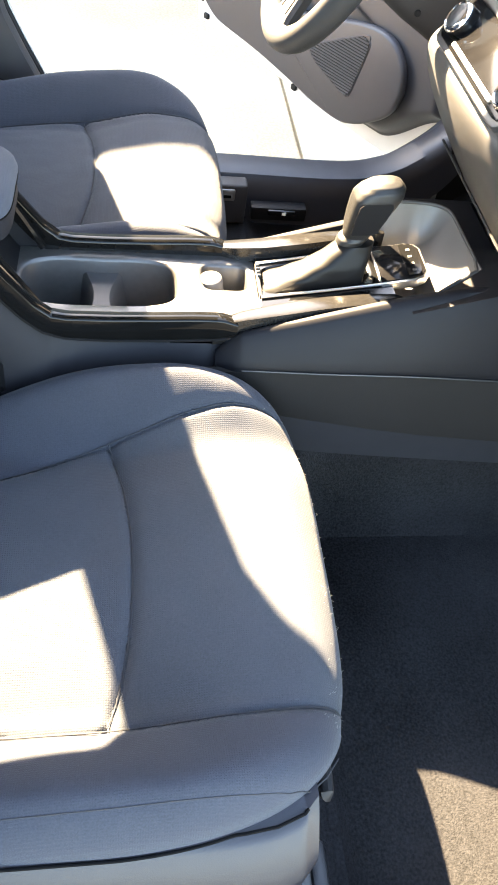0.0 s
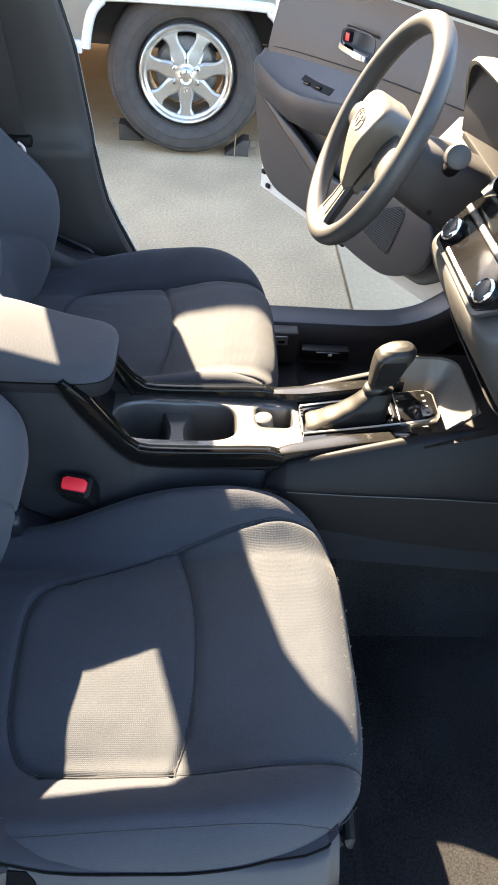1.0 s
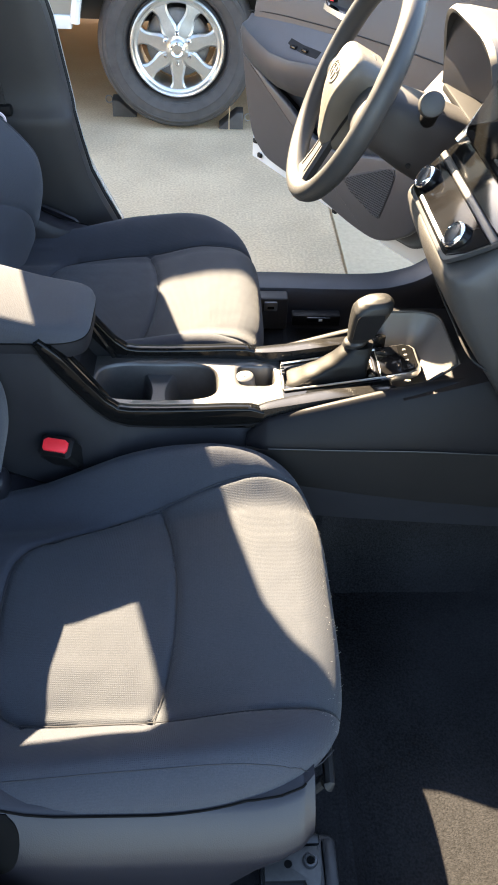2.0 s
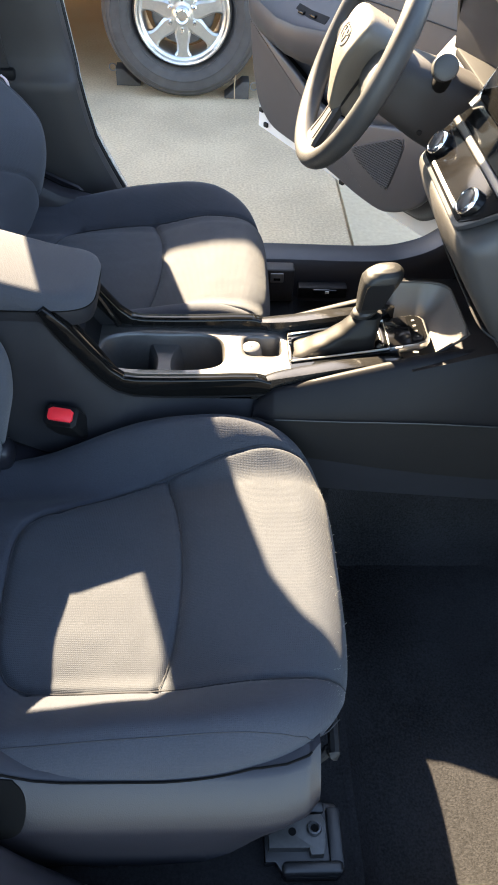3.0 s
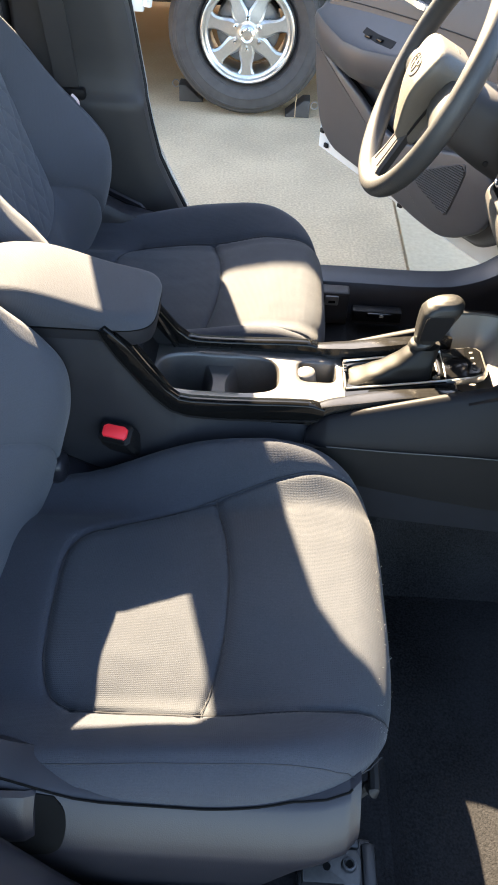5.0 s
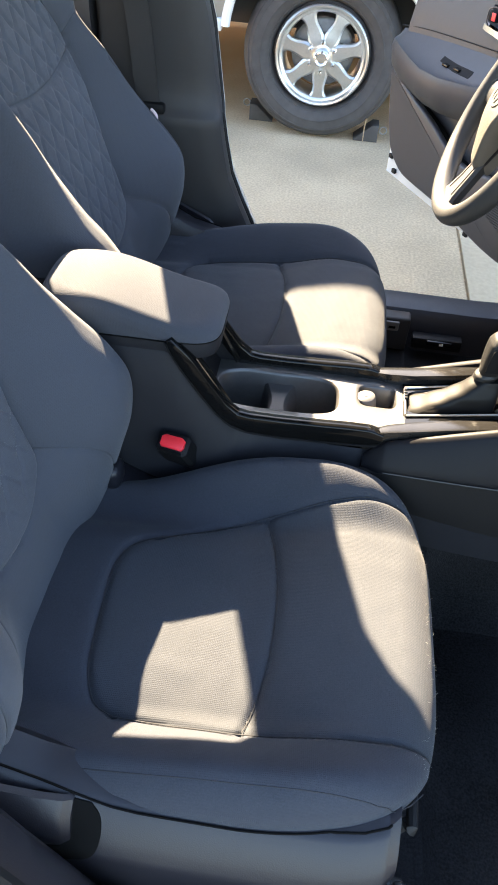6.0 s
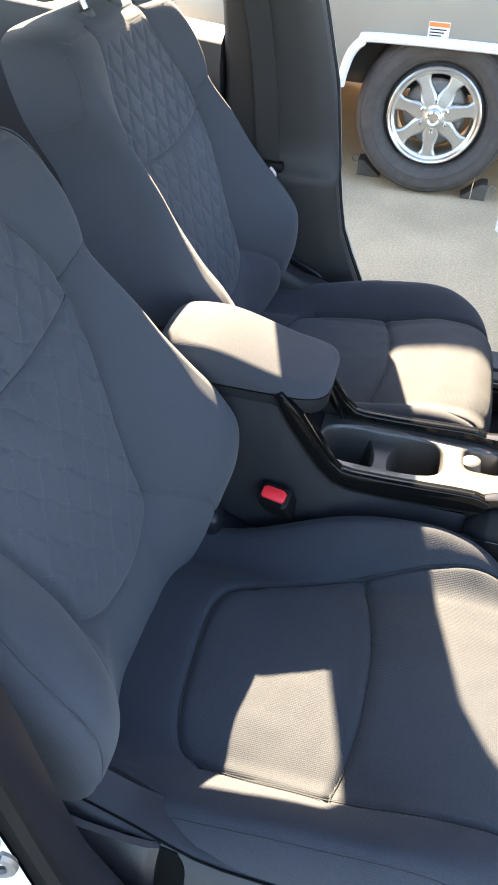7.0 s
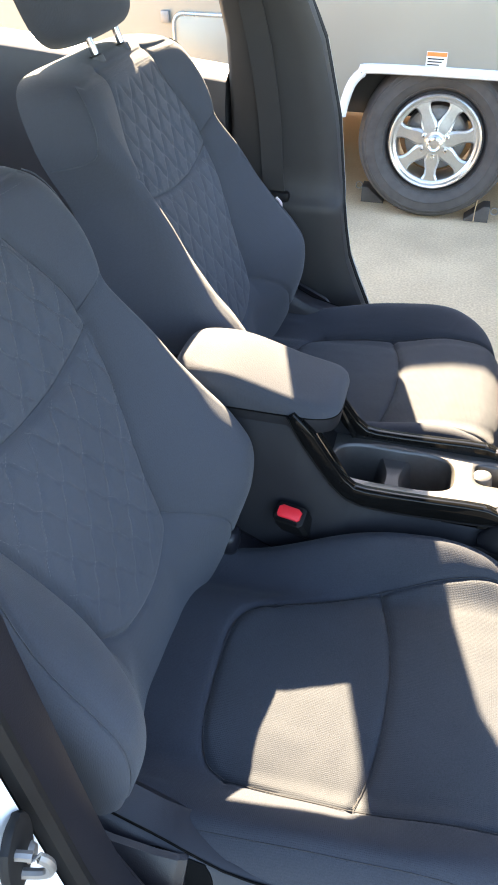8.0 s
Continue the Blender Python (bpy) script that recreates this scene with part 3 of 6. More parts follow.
setting("rear_door_1", rear_door(1), M_DOOR, "closed rear door with dark trim and a sunlit sill", "car door")
setting("rear_door_2", rear_door(-1), M_DOOR, "closed rear door with dark trim", "car door")
setting("rear_bulkhead", box((-1.75, -0.26, 0.25), (-1.42, 1.00, 1.0), 0.06, 4), M_BACK, "dark cloth rear bench backrest", "rear seat")
setting("rear_bench", box((-1.45, -0.28, 0.25), (-0.95, 1.02, 0.52), 0.06, 4), M_BACK, "dark cloth rear bench cushion", "rear seat")
for k, s in enumerate((1, -1)):
    rings = []
    for z, xf, xr, y in ((0.95, -1.30, -1.75, 1.08), (1.1, -1.36, -1.72, 1.04), (1.25, -1.36, -1.68, 0.98), (1.38, -1.25, -1.62, 0.93)):
        rings.append([(x, q if s > 0 else side_y(q), z) for x, q in ((xf, y + 0.05), (xf, y), (xr, y), (xr, y + 0.05))])
    setting("rear_pillar_%d" % (k + 1), loft(rings), M_TRIM, "dark trimmed rear roof pillar", "roof pillar")
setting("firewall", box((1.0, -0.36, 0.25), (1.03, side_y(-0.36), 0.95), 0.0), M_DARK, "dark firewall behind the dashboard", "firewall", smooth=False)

for k, s in enumerate((1, -1)):
    bm = loft([[(x, y if s > 0 else side_y(y), z) for y, z in ((1.055, 0.25), (1.05, 0.60), (1.06, top), (1.13, top), (1.13, 0.25))] for x, top in ((0.70, 0.62), (0.76, 0.80), (0.85, 0.93), (1.03, 0.95))])
    setting("kick_panel_%d" % (k + 1), bm, M_SOFT, "dark kick panel beside the toe board", "kick panel")

# seat belt on the driver's pillar
belt = thing("seat_belt", (-0.40, 1.04, 0.75), "dark grey seat belt webbing hanging at the door pillar", "seat belt")
off = Matrix.Translation((0.40, -1.04, -0.75))
line = smooth_line([(-0.44, 0.985, 1.20), (-0.405, 1.010, 1.05), (-0.385, 1.025, 0.92), (-0.375, 1.030, 0.80), (-0.37, 1.035, 0.74)], 24)
bm = loft([[p + Vector((0.024, 0, 0)), p + Vector((0.024, 0.003, 0)), p + Vector((-0.024, 0.003, 0)), p + Vector((-0.024, 0, 0))] for p in line])
bmesh.ops.transform(bm, matrix=off, verts=bm.verts)
part("webbing", bm, M_TRIM, belt)
bm = box((-0.40, 1.022, 0.728), (-0.335, 1.044, 0.75), 0.006)
bmesh.ops.transform(bm, matrix=off, verts=bm.verts)
part("guide", bm, M_SOFT, belt)
bm = tube(smooth_line([(-0.362, 1.02, 0.74), (-0.350, 1.018, 0.728), (-0.352, 1.018, 0.708)], 8), 0.003, 6)
bmesh.ops.transform(bm, matrix=off, verts=bm.verts)
part("tag", bm, M_TAG, belt, "small pale tag")


# ---- seats ----
def split(bm, key, names, mats, parent, labels, m=None):
    """Cuts one cushion skin into panels by key(x, y, z), a mesh for each."""
    me = bpy.data.meshes.new("skin")
    bm.faces.index_update()
    kinds = [key(*f.calc_center_median()) for f in bm.faces]
    bm.to_mesh(me)
    bm.free()
    for k, name in enumerate(names):
        b = bmesh.new()
        b.from_mesh(me)
        b.faces.ensure_lookup_table()
        bmesh.ops.delete(b, geom=[f for f, q in zip(b.faces[:], kinds) if q != k], context="FACES")
        if m:
            bmesh.ops.transform(b, matrix=m, verts=b.verts)
        part(name, b, mats[k], parent, labels[k])
    bpy.data.meshes.remove(me)


def inside(x, y, ring):
    c, j = False, len(ring) - 1
    for i in range(len(ring)):
        (xi, yi), (xj, yj) = ring[i], ring[j]
        if (yi > y) != (yj > y) and x < (xj - xi) * (y - yi) / (yj - yi) + xi:
            c = not c
        j = i
    return c


def stitches(line, gap_len=0.0046, long=0.0022, r=0.0004):
    """A dashed line of thread along the points."""
    bm = bmesh.new()
    left = 0.0
    for a, b in zip(line, line[1:]):
        a, b = Vector(a), Vector(b)
        n = (b - a).length
        d = (b - a).normalized()
        s = left
        while s < n:
            tube([a + d * s, a + d * min(n, s + long)], r, 4, bm=bm)
            s += gap_len
        left = s - n
    return bm


LEAN = radians(22)
BACK = Matrix.Translation((-0.268, 0, 0.418)) @ Matrix(((-math.sin(LEAN), 0, math.cos(LEAN), 0), (0, 1, 0, 0), (math.cos(LEAN), 0, math.sin(LEAN), 0), (0, 0, 0, 1)))


def curve2(pts, n):
    return [(p.x, p.y) for p in smooth_line([(a, b, 0) for a, b in pts], n)]


# height of the backrest's bolsters and of its middle over the back plane, from the bottom up
CREST = [(-0.08, -0.030), (0.0, 0.008), (0.07, 0.060), (0.13, 0.104), (0.19, 0.127), (0.24, 0.119), (0.30, 0.098), (0.36, 0.084), (0.43, 0.076), (0.52, 0.058), (0.60, 0.044), (0.72, 0.034)]
MIDDLE = [(-0.08, -0.035), (0.0, -0.008), (0.08, 0.014), (0.16, 0.024), (0.30, 0.026), (0.45, 0.024), (0.60, 0.018), (0.72, 0.014)]


def table(rows, x):
    """A smooth value from (x, value) rows."""
    i = max([0] + [k for k in range(len(rows) - 1) if rows[k][0] <= x])
    (xa, a), (xb, b) = rows[i], rows[i + 1]
    t, w = max(0.0, min(1.0, (x - xa) / (xb - xa))), xb - xa
    ga = (b - rows[max(i - 1, 0)][1]) / (xb - rows[max(i - 1, 0)][0]) * w
    e = rows[min(i + 2, len(rows) - 1)]
    gb = (e[1] - a) / (e[0] - xa) * w
    return a + t * (ga + t * (3 * (b - a) - 2 * ga - gb + t * (2 * (a - b) + ga + gb)))


EDGE = []                                  # spots along the cushion's front edge where fibres stick out


def seat():
    s = thing("front_seat", (0, 0, 0), "charcoal cloth front car seat with quilted backrest", "car seat", "front seats")
    # cushion
    seam_out = curve2([(-0.150, -0.160), (-0.08, -0.165), (0.02, -0.167), (0.12, -0.166), (0.235, -0.158)], 12)
    seam_in = curve2([(-0.15, 0.115), (-0.08, 0.145), (0.0, 0.168), (0.08, 0.186), (0.15, 0.196), (0.20, 0.192)], 14)
    cross = curve2([(0.0, 0.168), (0.018, 0.10), (0.027, 0.03), (0.027, -0.05), (0.018, -0.12), (0.004, -0.166)], 16)
    rear = curve2([(-0.15, 0.115), (-0.185, 0.095), (-0.203, 0.05), (-0.200, -0.05), (-0.194, -0.105), (-0.178, -0.143), (-0.150, -0.160)], 24)
    low = curve2([(-0.26, -0.236), (-0.1, -0.243), (0.05, -0.244), (0.17, -0.236), (0.215, -0.20)], 14)
    def h(x, y):
        z = 0.462 + 0.066 * (1 - 0.12 * ramp01(x, 0.06, 0.2)) * ramp01(abs(y), 0.14, 0.24) + 0.034 * ramp01(x, -0.02, 0.14) * (1 - 0.5 * ramp01(abs(y), 0.13, 0.23))
        z += 0.010 * (1 - min(1, (y / 0.16) ** 2)) * ramp01(x, -0.26, -0.12) * (1 - ramp01(x, 0.03, 0.12))
        z -= (0.085 if y > 0 else 0.042) * ramp01(-x, -0.02, 0.24) * ramp01(abs(y), 0.09, 0.26)
        return z + 0.0012 * noise.noise(Vector((x * 14, y * 14, 0.3))) + 0.0006 * noise.noise(Vector((x * 40, y * 40, 1.3)))
    def narrow(x):
        return 1 - 0.03 * ramp01(x, 0.0, 0.25) - 0.05 * ramp01(-x, 0.06, 0.28)
    seams = (seam_out, seam_in, cross, rear)
    skin = Pillow(-0.073, 0.0, 0.312, 0.270, 4.1, h, 0.388, 0.17, seams, narrow, 0.008, 0.004)
    bm = skin.mesh(170, 170, bulge=0.006)
    for v in bm.verts:
        if v.co.y < -0.12:
            v.co.z = max(v.co.z, 0.388 + 0.086 * ramp01(-v.co.y, 0.12, 0.2))
    rnd = random.Random(5)
    for _ in range(95):
        v = rnd.uniform(-0.75, 0.95)
        k = (1 + abs(v) ** 4.1) ** (-1 / 4.1) * rnd.uniform(0.93, 1.0)
        x = -0.073 + 0.312 * k
        y = 0.27 * v * k * narrow(x)
        EDGE.append(Vector((x, y, skin.z(x, y))))
    for line in seams:
        part("seam", skin.piping(line, 0.0008, 0.7), M_SEAM, s, "dark sewn seam")
    part("seam", skin.piping(low, 0.0007, 0.0), M_SEAM, s, "dark sewn seam")
    def key(x, y, z):
        if inside(x, y, [p for p in seam_in if p[0] <= 0.001] + cross + [p for p in reversed(seam_out) if p[0] < 0.004] + list(reversed(rear))):
            return 0
        edge_in = 0.168 + 0.03 * ramp01(x, 0, 0.15)
        if x > 0 and -0.166 < y < edge_in and z > 0.43:
            return 1
        return 2 if y < 0 or x < -0.19 else 3
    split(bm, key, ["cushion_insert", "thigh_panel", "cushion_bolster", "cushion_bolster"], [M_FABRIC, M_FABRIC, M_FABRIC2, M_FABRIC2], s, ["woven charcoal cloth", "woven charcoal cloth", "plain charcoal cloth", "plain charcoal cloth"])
    # backrest: p runs up the back, q across
    def lattice(p, q):
        """The two families of wavy quilting lines, in cells."""
        f, g = p * 14.5 + q * 19.0 + 0.2, p * 14.5 - q * 19.0 + 0.2
        return f + 0.045 * math.sin(2 * math.pi * g), g + 0.045 * math.sin(2 * math.pi * f)
    def quilt(p, q):
        return min(min(w % 1.0, 1 - w % 1.0) for w in lattice(p, q)) / 23.5
    def hb(p, q):
        a = abs(q)
        crest, middle = table(CREST, p), table(MIDDLE, p)
        e = edge_q(p) - 0.002
        t = max(0.0, min(1.0, (a - e) / (0.232 - e)))
        fold = ramp01(p, 0.12, 0.20)
        rise = fold * (0.75 * (1 - (1 - t) ** 2) + 0.25 * ramp01(t, 0, 1)) + (1 - fold) * ramp01(a, 0.06, 0.225)
        z = middle + (crest - middle) * rise
        z += 0.006 * ramp01(edge_q(p) - a, -0.001, 0.012) * ramp01(p - 0.138 - 4.0 * q * q, 0.0, 0.014) * (1 - ramp01(p, 0.40, 0.46))
        if a < 0.172 and 0.15 < p < 0.66:
            f = ramp01(edge_q(p) - a, 0.003, 0.016) * ramp01(abs(p - 0.446 - 0.75 * q * q), 0.003, 0.014) * ramp01(p - 0.138 - 4.0 * q * q, 0.012, 0.05) * ramp01(0.648 - p, 0.0, 0.03)
            z -= (0.0030 + 0.0016 * ramp01(p, 0.40, 0.47)) * f * math.exp(-(quilt(p, q) / 0.0040) ** 2)
            z += 0.0018 * f
        return z + 0.001 * noise.noise(Vector((p * 16, q * 16, 4.1)))
    def edge_q(p):
        return 0.112 + 0.058 * ramp01(p, 0.20, 0.487) - 0.068 * ramp01(p, 0.487, 0.66)
    def narrow_b(p):
        return 1.0 - 0.20 * ramp01(p, 0.24, 0.52) + 0.095 * ramp01(p, 0.49, 0.59) - 0.07 * ramp01(-p, -0.16, 0.03)
    v_in = [(p, edge_q(p)) for p in [0.665 - 0.0175 * k for k in range(27)]] + curve2([(0.20, edge_q(0.20)), (0.172, 0.092), (0.148, 0.055), (0.138, 0.0)], 14)
    v_out = [(p, -q) for p, q in v_in]
    yoke = curve2([(0.467, 0.168), (0.457, 0.12), (0.448, 0.05), (0.446, 0.0), (0.448, -0.05), (0.457, -0.12), (0.467, -0.168)], 20)
    wing = [(0.487, 0.168), (0.500, 0.186), (0.512, 0.208)]
    wing2 = [(p, -q) for p, q in wing]
    top = curve2([(0.660, 0.20), (0.664, 0.10), (0.664, 0.05), (0.664, 0.0), (0.664, -0.05), (0.664, -0.10), (0.660, -0.20)], 16)
    under = curve2([(0.196, 0.111), (0.152, 0.148), (0.100, 0.188), (0.055, 0.220)], 10)
    under2 = [(p, -q) for p, q in under]
    side_a = curve2([(0.06, -0.243), (0.20, -0.249), (0.32, -0.240), (0.42, -0.215)], 12)
    seams = (v_in, v_out, yoke, wing, wing2, top, side_a, under, under2)
    skin = Pillow(0.312, 0.0, 0.366, 0.275, 8.0, hb, -0.085, 0.115, seams, narrow_b, 0.005, 0.0035)
    bm = skin.mesh(300, 220, bulge=0.01)
    def squared(p, n):
        """The top is level from front to back, so the rear of it stands higher along the back."""
        return p + 0.36 * max(0.0, 0.012 - n) * ramp01(p, 0.50, 0.66)
    for v in bm.verts:
        v.co.x = squared(v.co.x, v.co.z)
    corded = [[c for c in line if c[0] >= 0.487] for line in (v_in, v_out)] + [yoke, wing, wing2, side_a, under, under2]
    for line in corded:
        cord = skin.piping(line, 0.0006, 0.8)
        bmesh.ops.transform(cord, matrix=BACK, verts=cord.verts)
        part("seam", cord, M_SEAM2, s, "dark sewn seam")
    def half(p):
        return 0.2755 * narrow_b(p) * (1 - abs((p - 0.312) / 0.366) ** 8.0) ** (1 / 8.0)
    def side_q(p, n):
        f = max(0.0, min(1.0, (hb(p, half(p) * 0.9) - n) / 0.036))
        return half(p) * (0.885 + 0.115 * math.sqrt(1 - (1 - f) ** 2))
    for sgn in (1, -1):
        run = smooth_line([BACK @ Vector((squared(p, n), sgn * side_q(p, n), n)) for p, n in ((0.662, 0.014), (0.648, 0.022), (0.620, 0.028), (0.588, 0.026), (0.566, 0.012), (0.558, -0.02), (0.558, -0.075))], 24)
        part("seam", tube(run, 0.0011, 6), M_SEAM2, s, "dark sewn seam")
    panel = v_in + list(reversed(v_out))
    def key_b(p, q, z):
        if z > 0.0 and inside(p, q, panel):
            return 0 if p > 0.446 + 0.75 * q * q else 1
        if z < -0.02 and p > 0.1:
            return 4
        return 2 if q < 0 else 3
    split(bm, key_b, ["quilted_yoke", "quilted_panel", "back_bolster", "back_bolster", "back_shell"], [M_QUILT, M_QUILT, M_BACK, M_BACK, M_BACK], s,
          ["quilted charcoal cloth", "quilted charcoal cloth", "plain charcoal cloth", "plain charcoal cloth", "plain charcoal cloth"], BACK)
    # thread along the quilting, found by following each wavy line across the panel
    for fam in (0, 1):
        bm = bmesh.new()
        for k in range(-2, 17):
            run = []
            for i in range(121):
                q = -0.165 + 0.00275 * i
                p = (k - 0.2 + (1 if fam else -1) * q * 19.0) / 14.5
                for _ in range(8):
                    p -= 0.7 * (lattice(p, q)[fam] - k) / 14.5
                if abs(q) < edge_q(p) - 0.006 and 0.21 + 1.5 * q * q < p < 0.625 and abs(p - 0.446 - 0.75 * q * q) > 0.006:
                    run.append(BACK @ Vector((p, q, hb(p, q) + 0.0003)))
                else:
                    if len(run) > 3:
                        merge(bm, stitches(run))
                    run = []
            if len(run) > 3:
                merge(bm, stitches(run))
        part("stitching", bm, M_THREAD, s, "grey quilting thread")["kind"] = "stuff"
    run = [BACK @ Vector((0.652, -0.19 + 0.0038 * k, skin.z(0.652, -0.19 + 0.0038 * k) + 0.0004)) for k in range(101)]
    part("stitching", stitches(run), M_THREAD, s, "grey thread along the top edge")["kind"] = "stuff"
    # head restraint
    rest = BACK @ pose(0.808, 0, -0.012)
    bm = pillow(0, 0, 0.094, 0.132, 3.4, lambda x, y: 0.040 - 0.12 * x - 0.018 * (y / 0.13) ** 2, -0.055, 0.40, 44, 44, bulge=0.03)
    bmesh.ops.transform(bm, matrix=rest, verts=bm.verts)
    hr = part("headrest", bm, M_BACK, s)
    for y in (-0.055, 0.055):
        part("post", tube([BACK @ Vector((0.63, y, -0.012)), BACK @ Vector((0.78, y, -0.012))], 0.0065, 12), M_CHROME, hr, "steel post")
    for y in (-0.055, 0.055):
        part("post_guide", lathe([(0.0, 0.006), (0.010, 0.006), (0.0135, 0.003), (0.0145, -0.008)], 20, m=BACK @ pose(0.684, y, -0.014, 0, 90, 0)), M_SATIN2, s, "grey plastic collar")
    # plastic side shields
    for sgn in (-1, 1):
        rows = []
        drop = 0.0 if sgn < 0 else 0.075
        for x, zt, zc, zb, o in ((-0.40, 0.60, 0.545, 0.40, -0.02), (-0.34, 0.588, 0.53, 0.34, -0.006), (-0.27, 0.538, 0.482, 0.30, 0.0), (-0.20, 0.502, 0.448, 0.28, 0.0), (-0.12, 0.482, 0.432, 0.275, 0.0), (0.0, 0.480, 0.43, 0.272, 0.0), (0.06, 0.480, 0.43, 0.282, 0.0), (0.09, 0.480, 0.43, 0.310, 0.0), (0.12, 0.481, 0.432, 0.355, -0.001), (0.148, 0.483, 0.434, 0.390, -0.004), (0.172, 0.485, 0.442, 0.412, -0.012), (0.186, 0.486, 0.450, 0.420, -0.026)):
            zt, zc = max(zb + 0.05, zt - drop), max(zb + 0.03, zc - drop)
            rows.append([(x, sgn * (0.222 + o), zt - 0.002), (x, sgn * (0.262 + o), zt), (x, sgn * (0.272 + o), zt - 0.006), (x, sgn * (0.293 + o), zc + 0.012), (x, sgn * (0.302 + o), zc), (x, sgn * (0.305 + o), zc - 0.012), (x, sgn * (0.303 + o), (zc + zb) / 2), (x, sgn * (0.296 + o), zb + 0.012), (x, sgn * (0.285 + o), zb), (x, sgn * 0.21, zb), (x, sgn * 0.21, zt - 0.02)])
        dense = []
        for ra, rb in zip(rows, rows[1:]):
            for i in range(4):
                dense.append([tuple(a + (b - a) * i / 4 for a, b in zip(pa, pb)) for pa, pb in zip(ra, rb)])
        dense.append(rows[-1])
        sh = part("side_shield", loft(dense), M_PLASTIC, s, "grey plastic side shield")
        line = []
        for r in dense[8:-3]:
            x, u = r[1][0], (r[1][0] + 0.073) / 0.312
            out = 0.2715 * narrow(x) * max(0.0, 1 - abs(u) ** 4.1) ** (1 / 4.1) + 0.001
            f = min(1.0, max(0.0, (out + r[1][1] * sgn * -1 + 0.0) / 0.010))
            line.append((x, r[1][1] + sgn * 0.010 * f, r[1][2] - 0.006 * f + 0.0014))
        # black cord painting the shade where the cushion meets the shield
        part("shield_gap_shade", tube(line, 0.0014, 6), M_DARK, s, "black cord for the shade of the gap under the cushion")
        if sgn < 0:
            # reclining lever; its recess is a black sheet on the shield, painting the shade
            prof = []
            def ring_at(x):
                k = max(j for j in range(len(dense) - 1) if dense[j][0][0] <= x)
                f = (x - dense[k][0][0]) / (dense[k + 1][0][0] - dense[k][0][0])
                return [tuple(a + (b - a) * f for a, b in zip(pa, pb)) for pa, pb in zip(dense[k], dense[k + 1])][1:9]
            def outer(x, z):
                ring = ring_at(x)
                for (_, ya, za), (_, yb, zb) in zip(ring, ring[1:]):
                    if zb <= z <= za:
                        return ya + (yb - ya) * (za - z) / (za - zb)
                return ring[0][1]
            for i in range(19):
                w = math.sin(math.pi / 2 * i / 18.3)
                x = -0.215 + 0.088 * w
                half = 0.042 * (1 - w ** 3.0) ** 0.4
                top = min(0.455 + half, ring_at(x)[0][2] - 0.004)
                low = 0.455 - half
                ring = [(x, outer(x, top + (low - top) * j / 12) - 0.0025, top + (low - top) * j / 12) for j in range(13)]
                prof.append(ring + [(x, -0.285, low), (x, -0.262, top - 0.003)])
            part("scoop_shade", loft(prof), M_DARK, sh, "black sheet over the shield for the shade of a recess")
            rows = []
            for x, y, zc, w in smooth_rows([(-0.375, -0.300, 0.560, 1.0), (-0.30, -0.306, 0.525, 1.0), (-0.235, -0.304, 0.497, 1.0), (-0.19, -0.299, 0.480, 0.95), (-0.168, -0.295, 0.473, 0.90), (-0.158, -0.289, 0.470, 0.74)], 20):
                rows.append([(x, y + 0.024, zc + 0.024 * w), (x, y + 0.016, zc + 0.026 * w), (x, y + 0.002, zc + 0.012 * w), (x, y - 0.006, zc - 0.008 * w), (x, y - 0.009, zc - 0.030 * w), (x, y - 0.004, zc - 0.044 * w), (x, y + 0.012, zc - 0.044 * w)])
            part("recline_lever", loft(rows), M_PLASTIC, sh, "grey reclining lever")
    # hinge covers, slide rails, lift bar
    for sgn in (-1, 1):
        part("hinge_cover", box((-0.285, sgn * 0.225 - 0.022, 0.44), (-0.235, sgn * 0.225 + 0.022, 0.485), 0.014, 3), M_PLASTIC, s, "pale grey hinge cover")
    for sgn in (-1, 1):
        part("slide_rail", box((-0.33, sgn * 0.225 - 0.022, FLOOR + 0.002), (0.175, sgn * 0.225 + 0.022, FLOOR + 0.045), 0.004), M_RAIL, s, "dark steel slide rail")
        y = sgn * 0.262
        foot = prism([(0.135, -0.030), (0.148, -0.030), (0.160, -0.048), (0.224, -0.048), (0.233, -0.040), (0.236, 0.030), (0.228, 0.040), (0.190, 0.042), (0.186, 0.030), (0.135, 0.030)], 0.016, 0.004, m=Matrix.Translation((0, y, FLOOR + 0.004)))
        box((0.156, y - 0.047, FLOOR + 0.014), (0.232, y - 0.030, FLOOR + 0.030), 0.006, 3, bm=foot)
        box((0.216, y - 0.040, FLOOR + 0.014), (0.234, y + 0.034, FLOOR + 0.026), 0.004, 2, bm=foot)
        box((0.186, y + 0.026, FLOOR + 0.014), (0.214, y + 0.040, FLOOR + 0.027), 0.004, 2, bm=foot)
        ft = part("rail_foot", foot, M_FOOT, s, "dark grey plastic rail cover")
        part("bracket", prism([(0.140, -0.018), (0.190, -0.018), (0.192, -0.026), (0.208, -0.026), (0.212, -0.014), (0.214, 0.010), (0.208, 0.022), (0.140, 0.020)], 0.022, 0.002, m=Matrix.Translation((0, y, FLOOR + 0.012))), M_RAIL, ft, "dark steel bracket")
        part("bracket_hole", lathe([(0, 0.0005), (0.0045, 0.0005), (0.005, 0.0)], 14, m=Matrix.Translation((0.170, y + 0.001, FLOOR + 0.0342))), M_DARK, ft)
        bolt = part("bolt", lathe([(0.0045, 0.004), (0.0062, 0.0065), (0.0085, 0.006), (0.0095, 0.003), (0.0098, 0.0)], 20, m=Matrix.Translation((0.198, y + 0.004, FLOOR + 0.034))), M_SATIN2, ft, "grey star bolt")
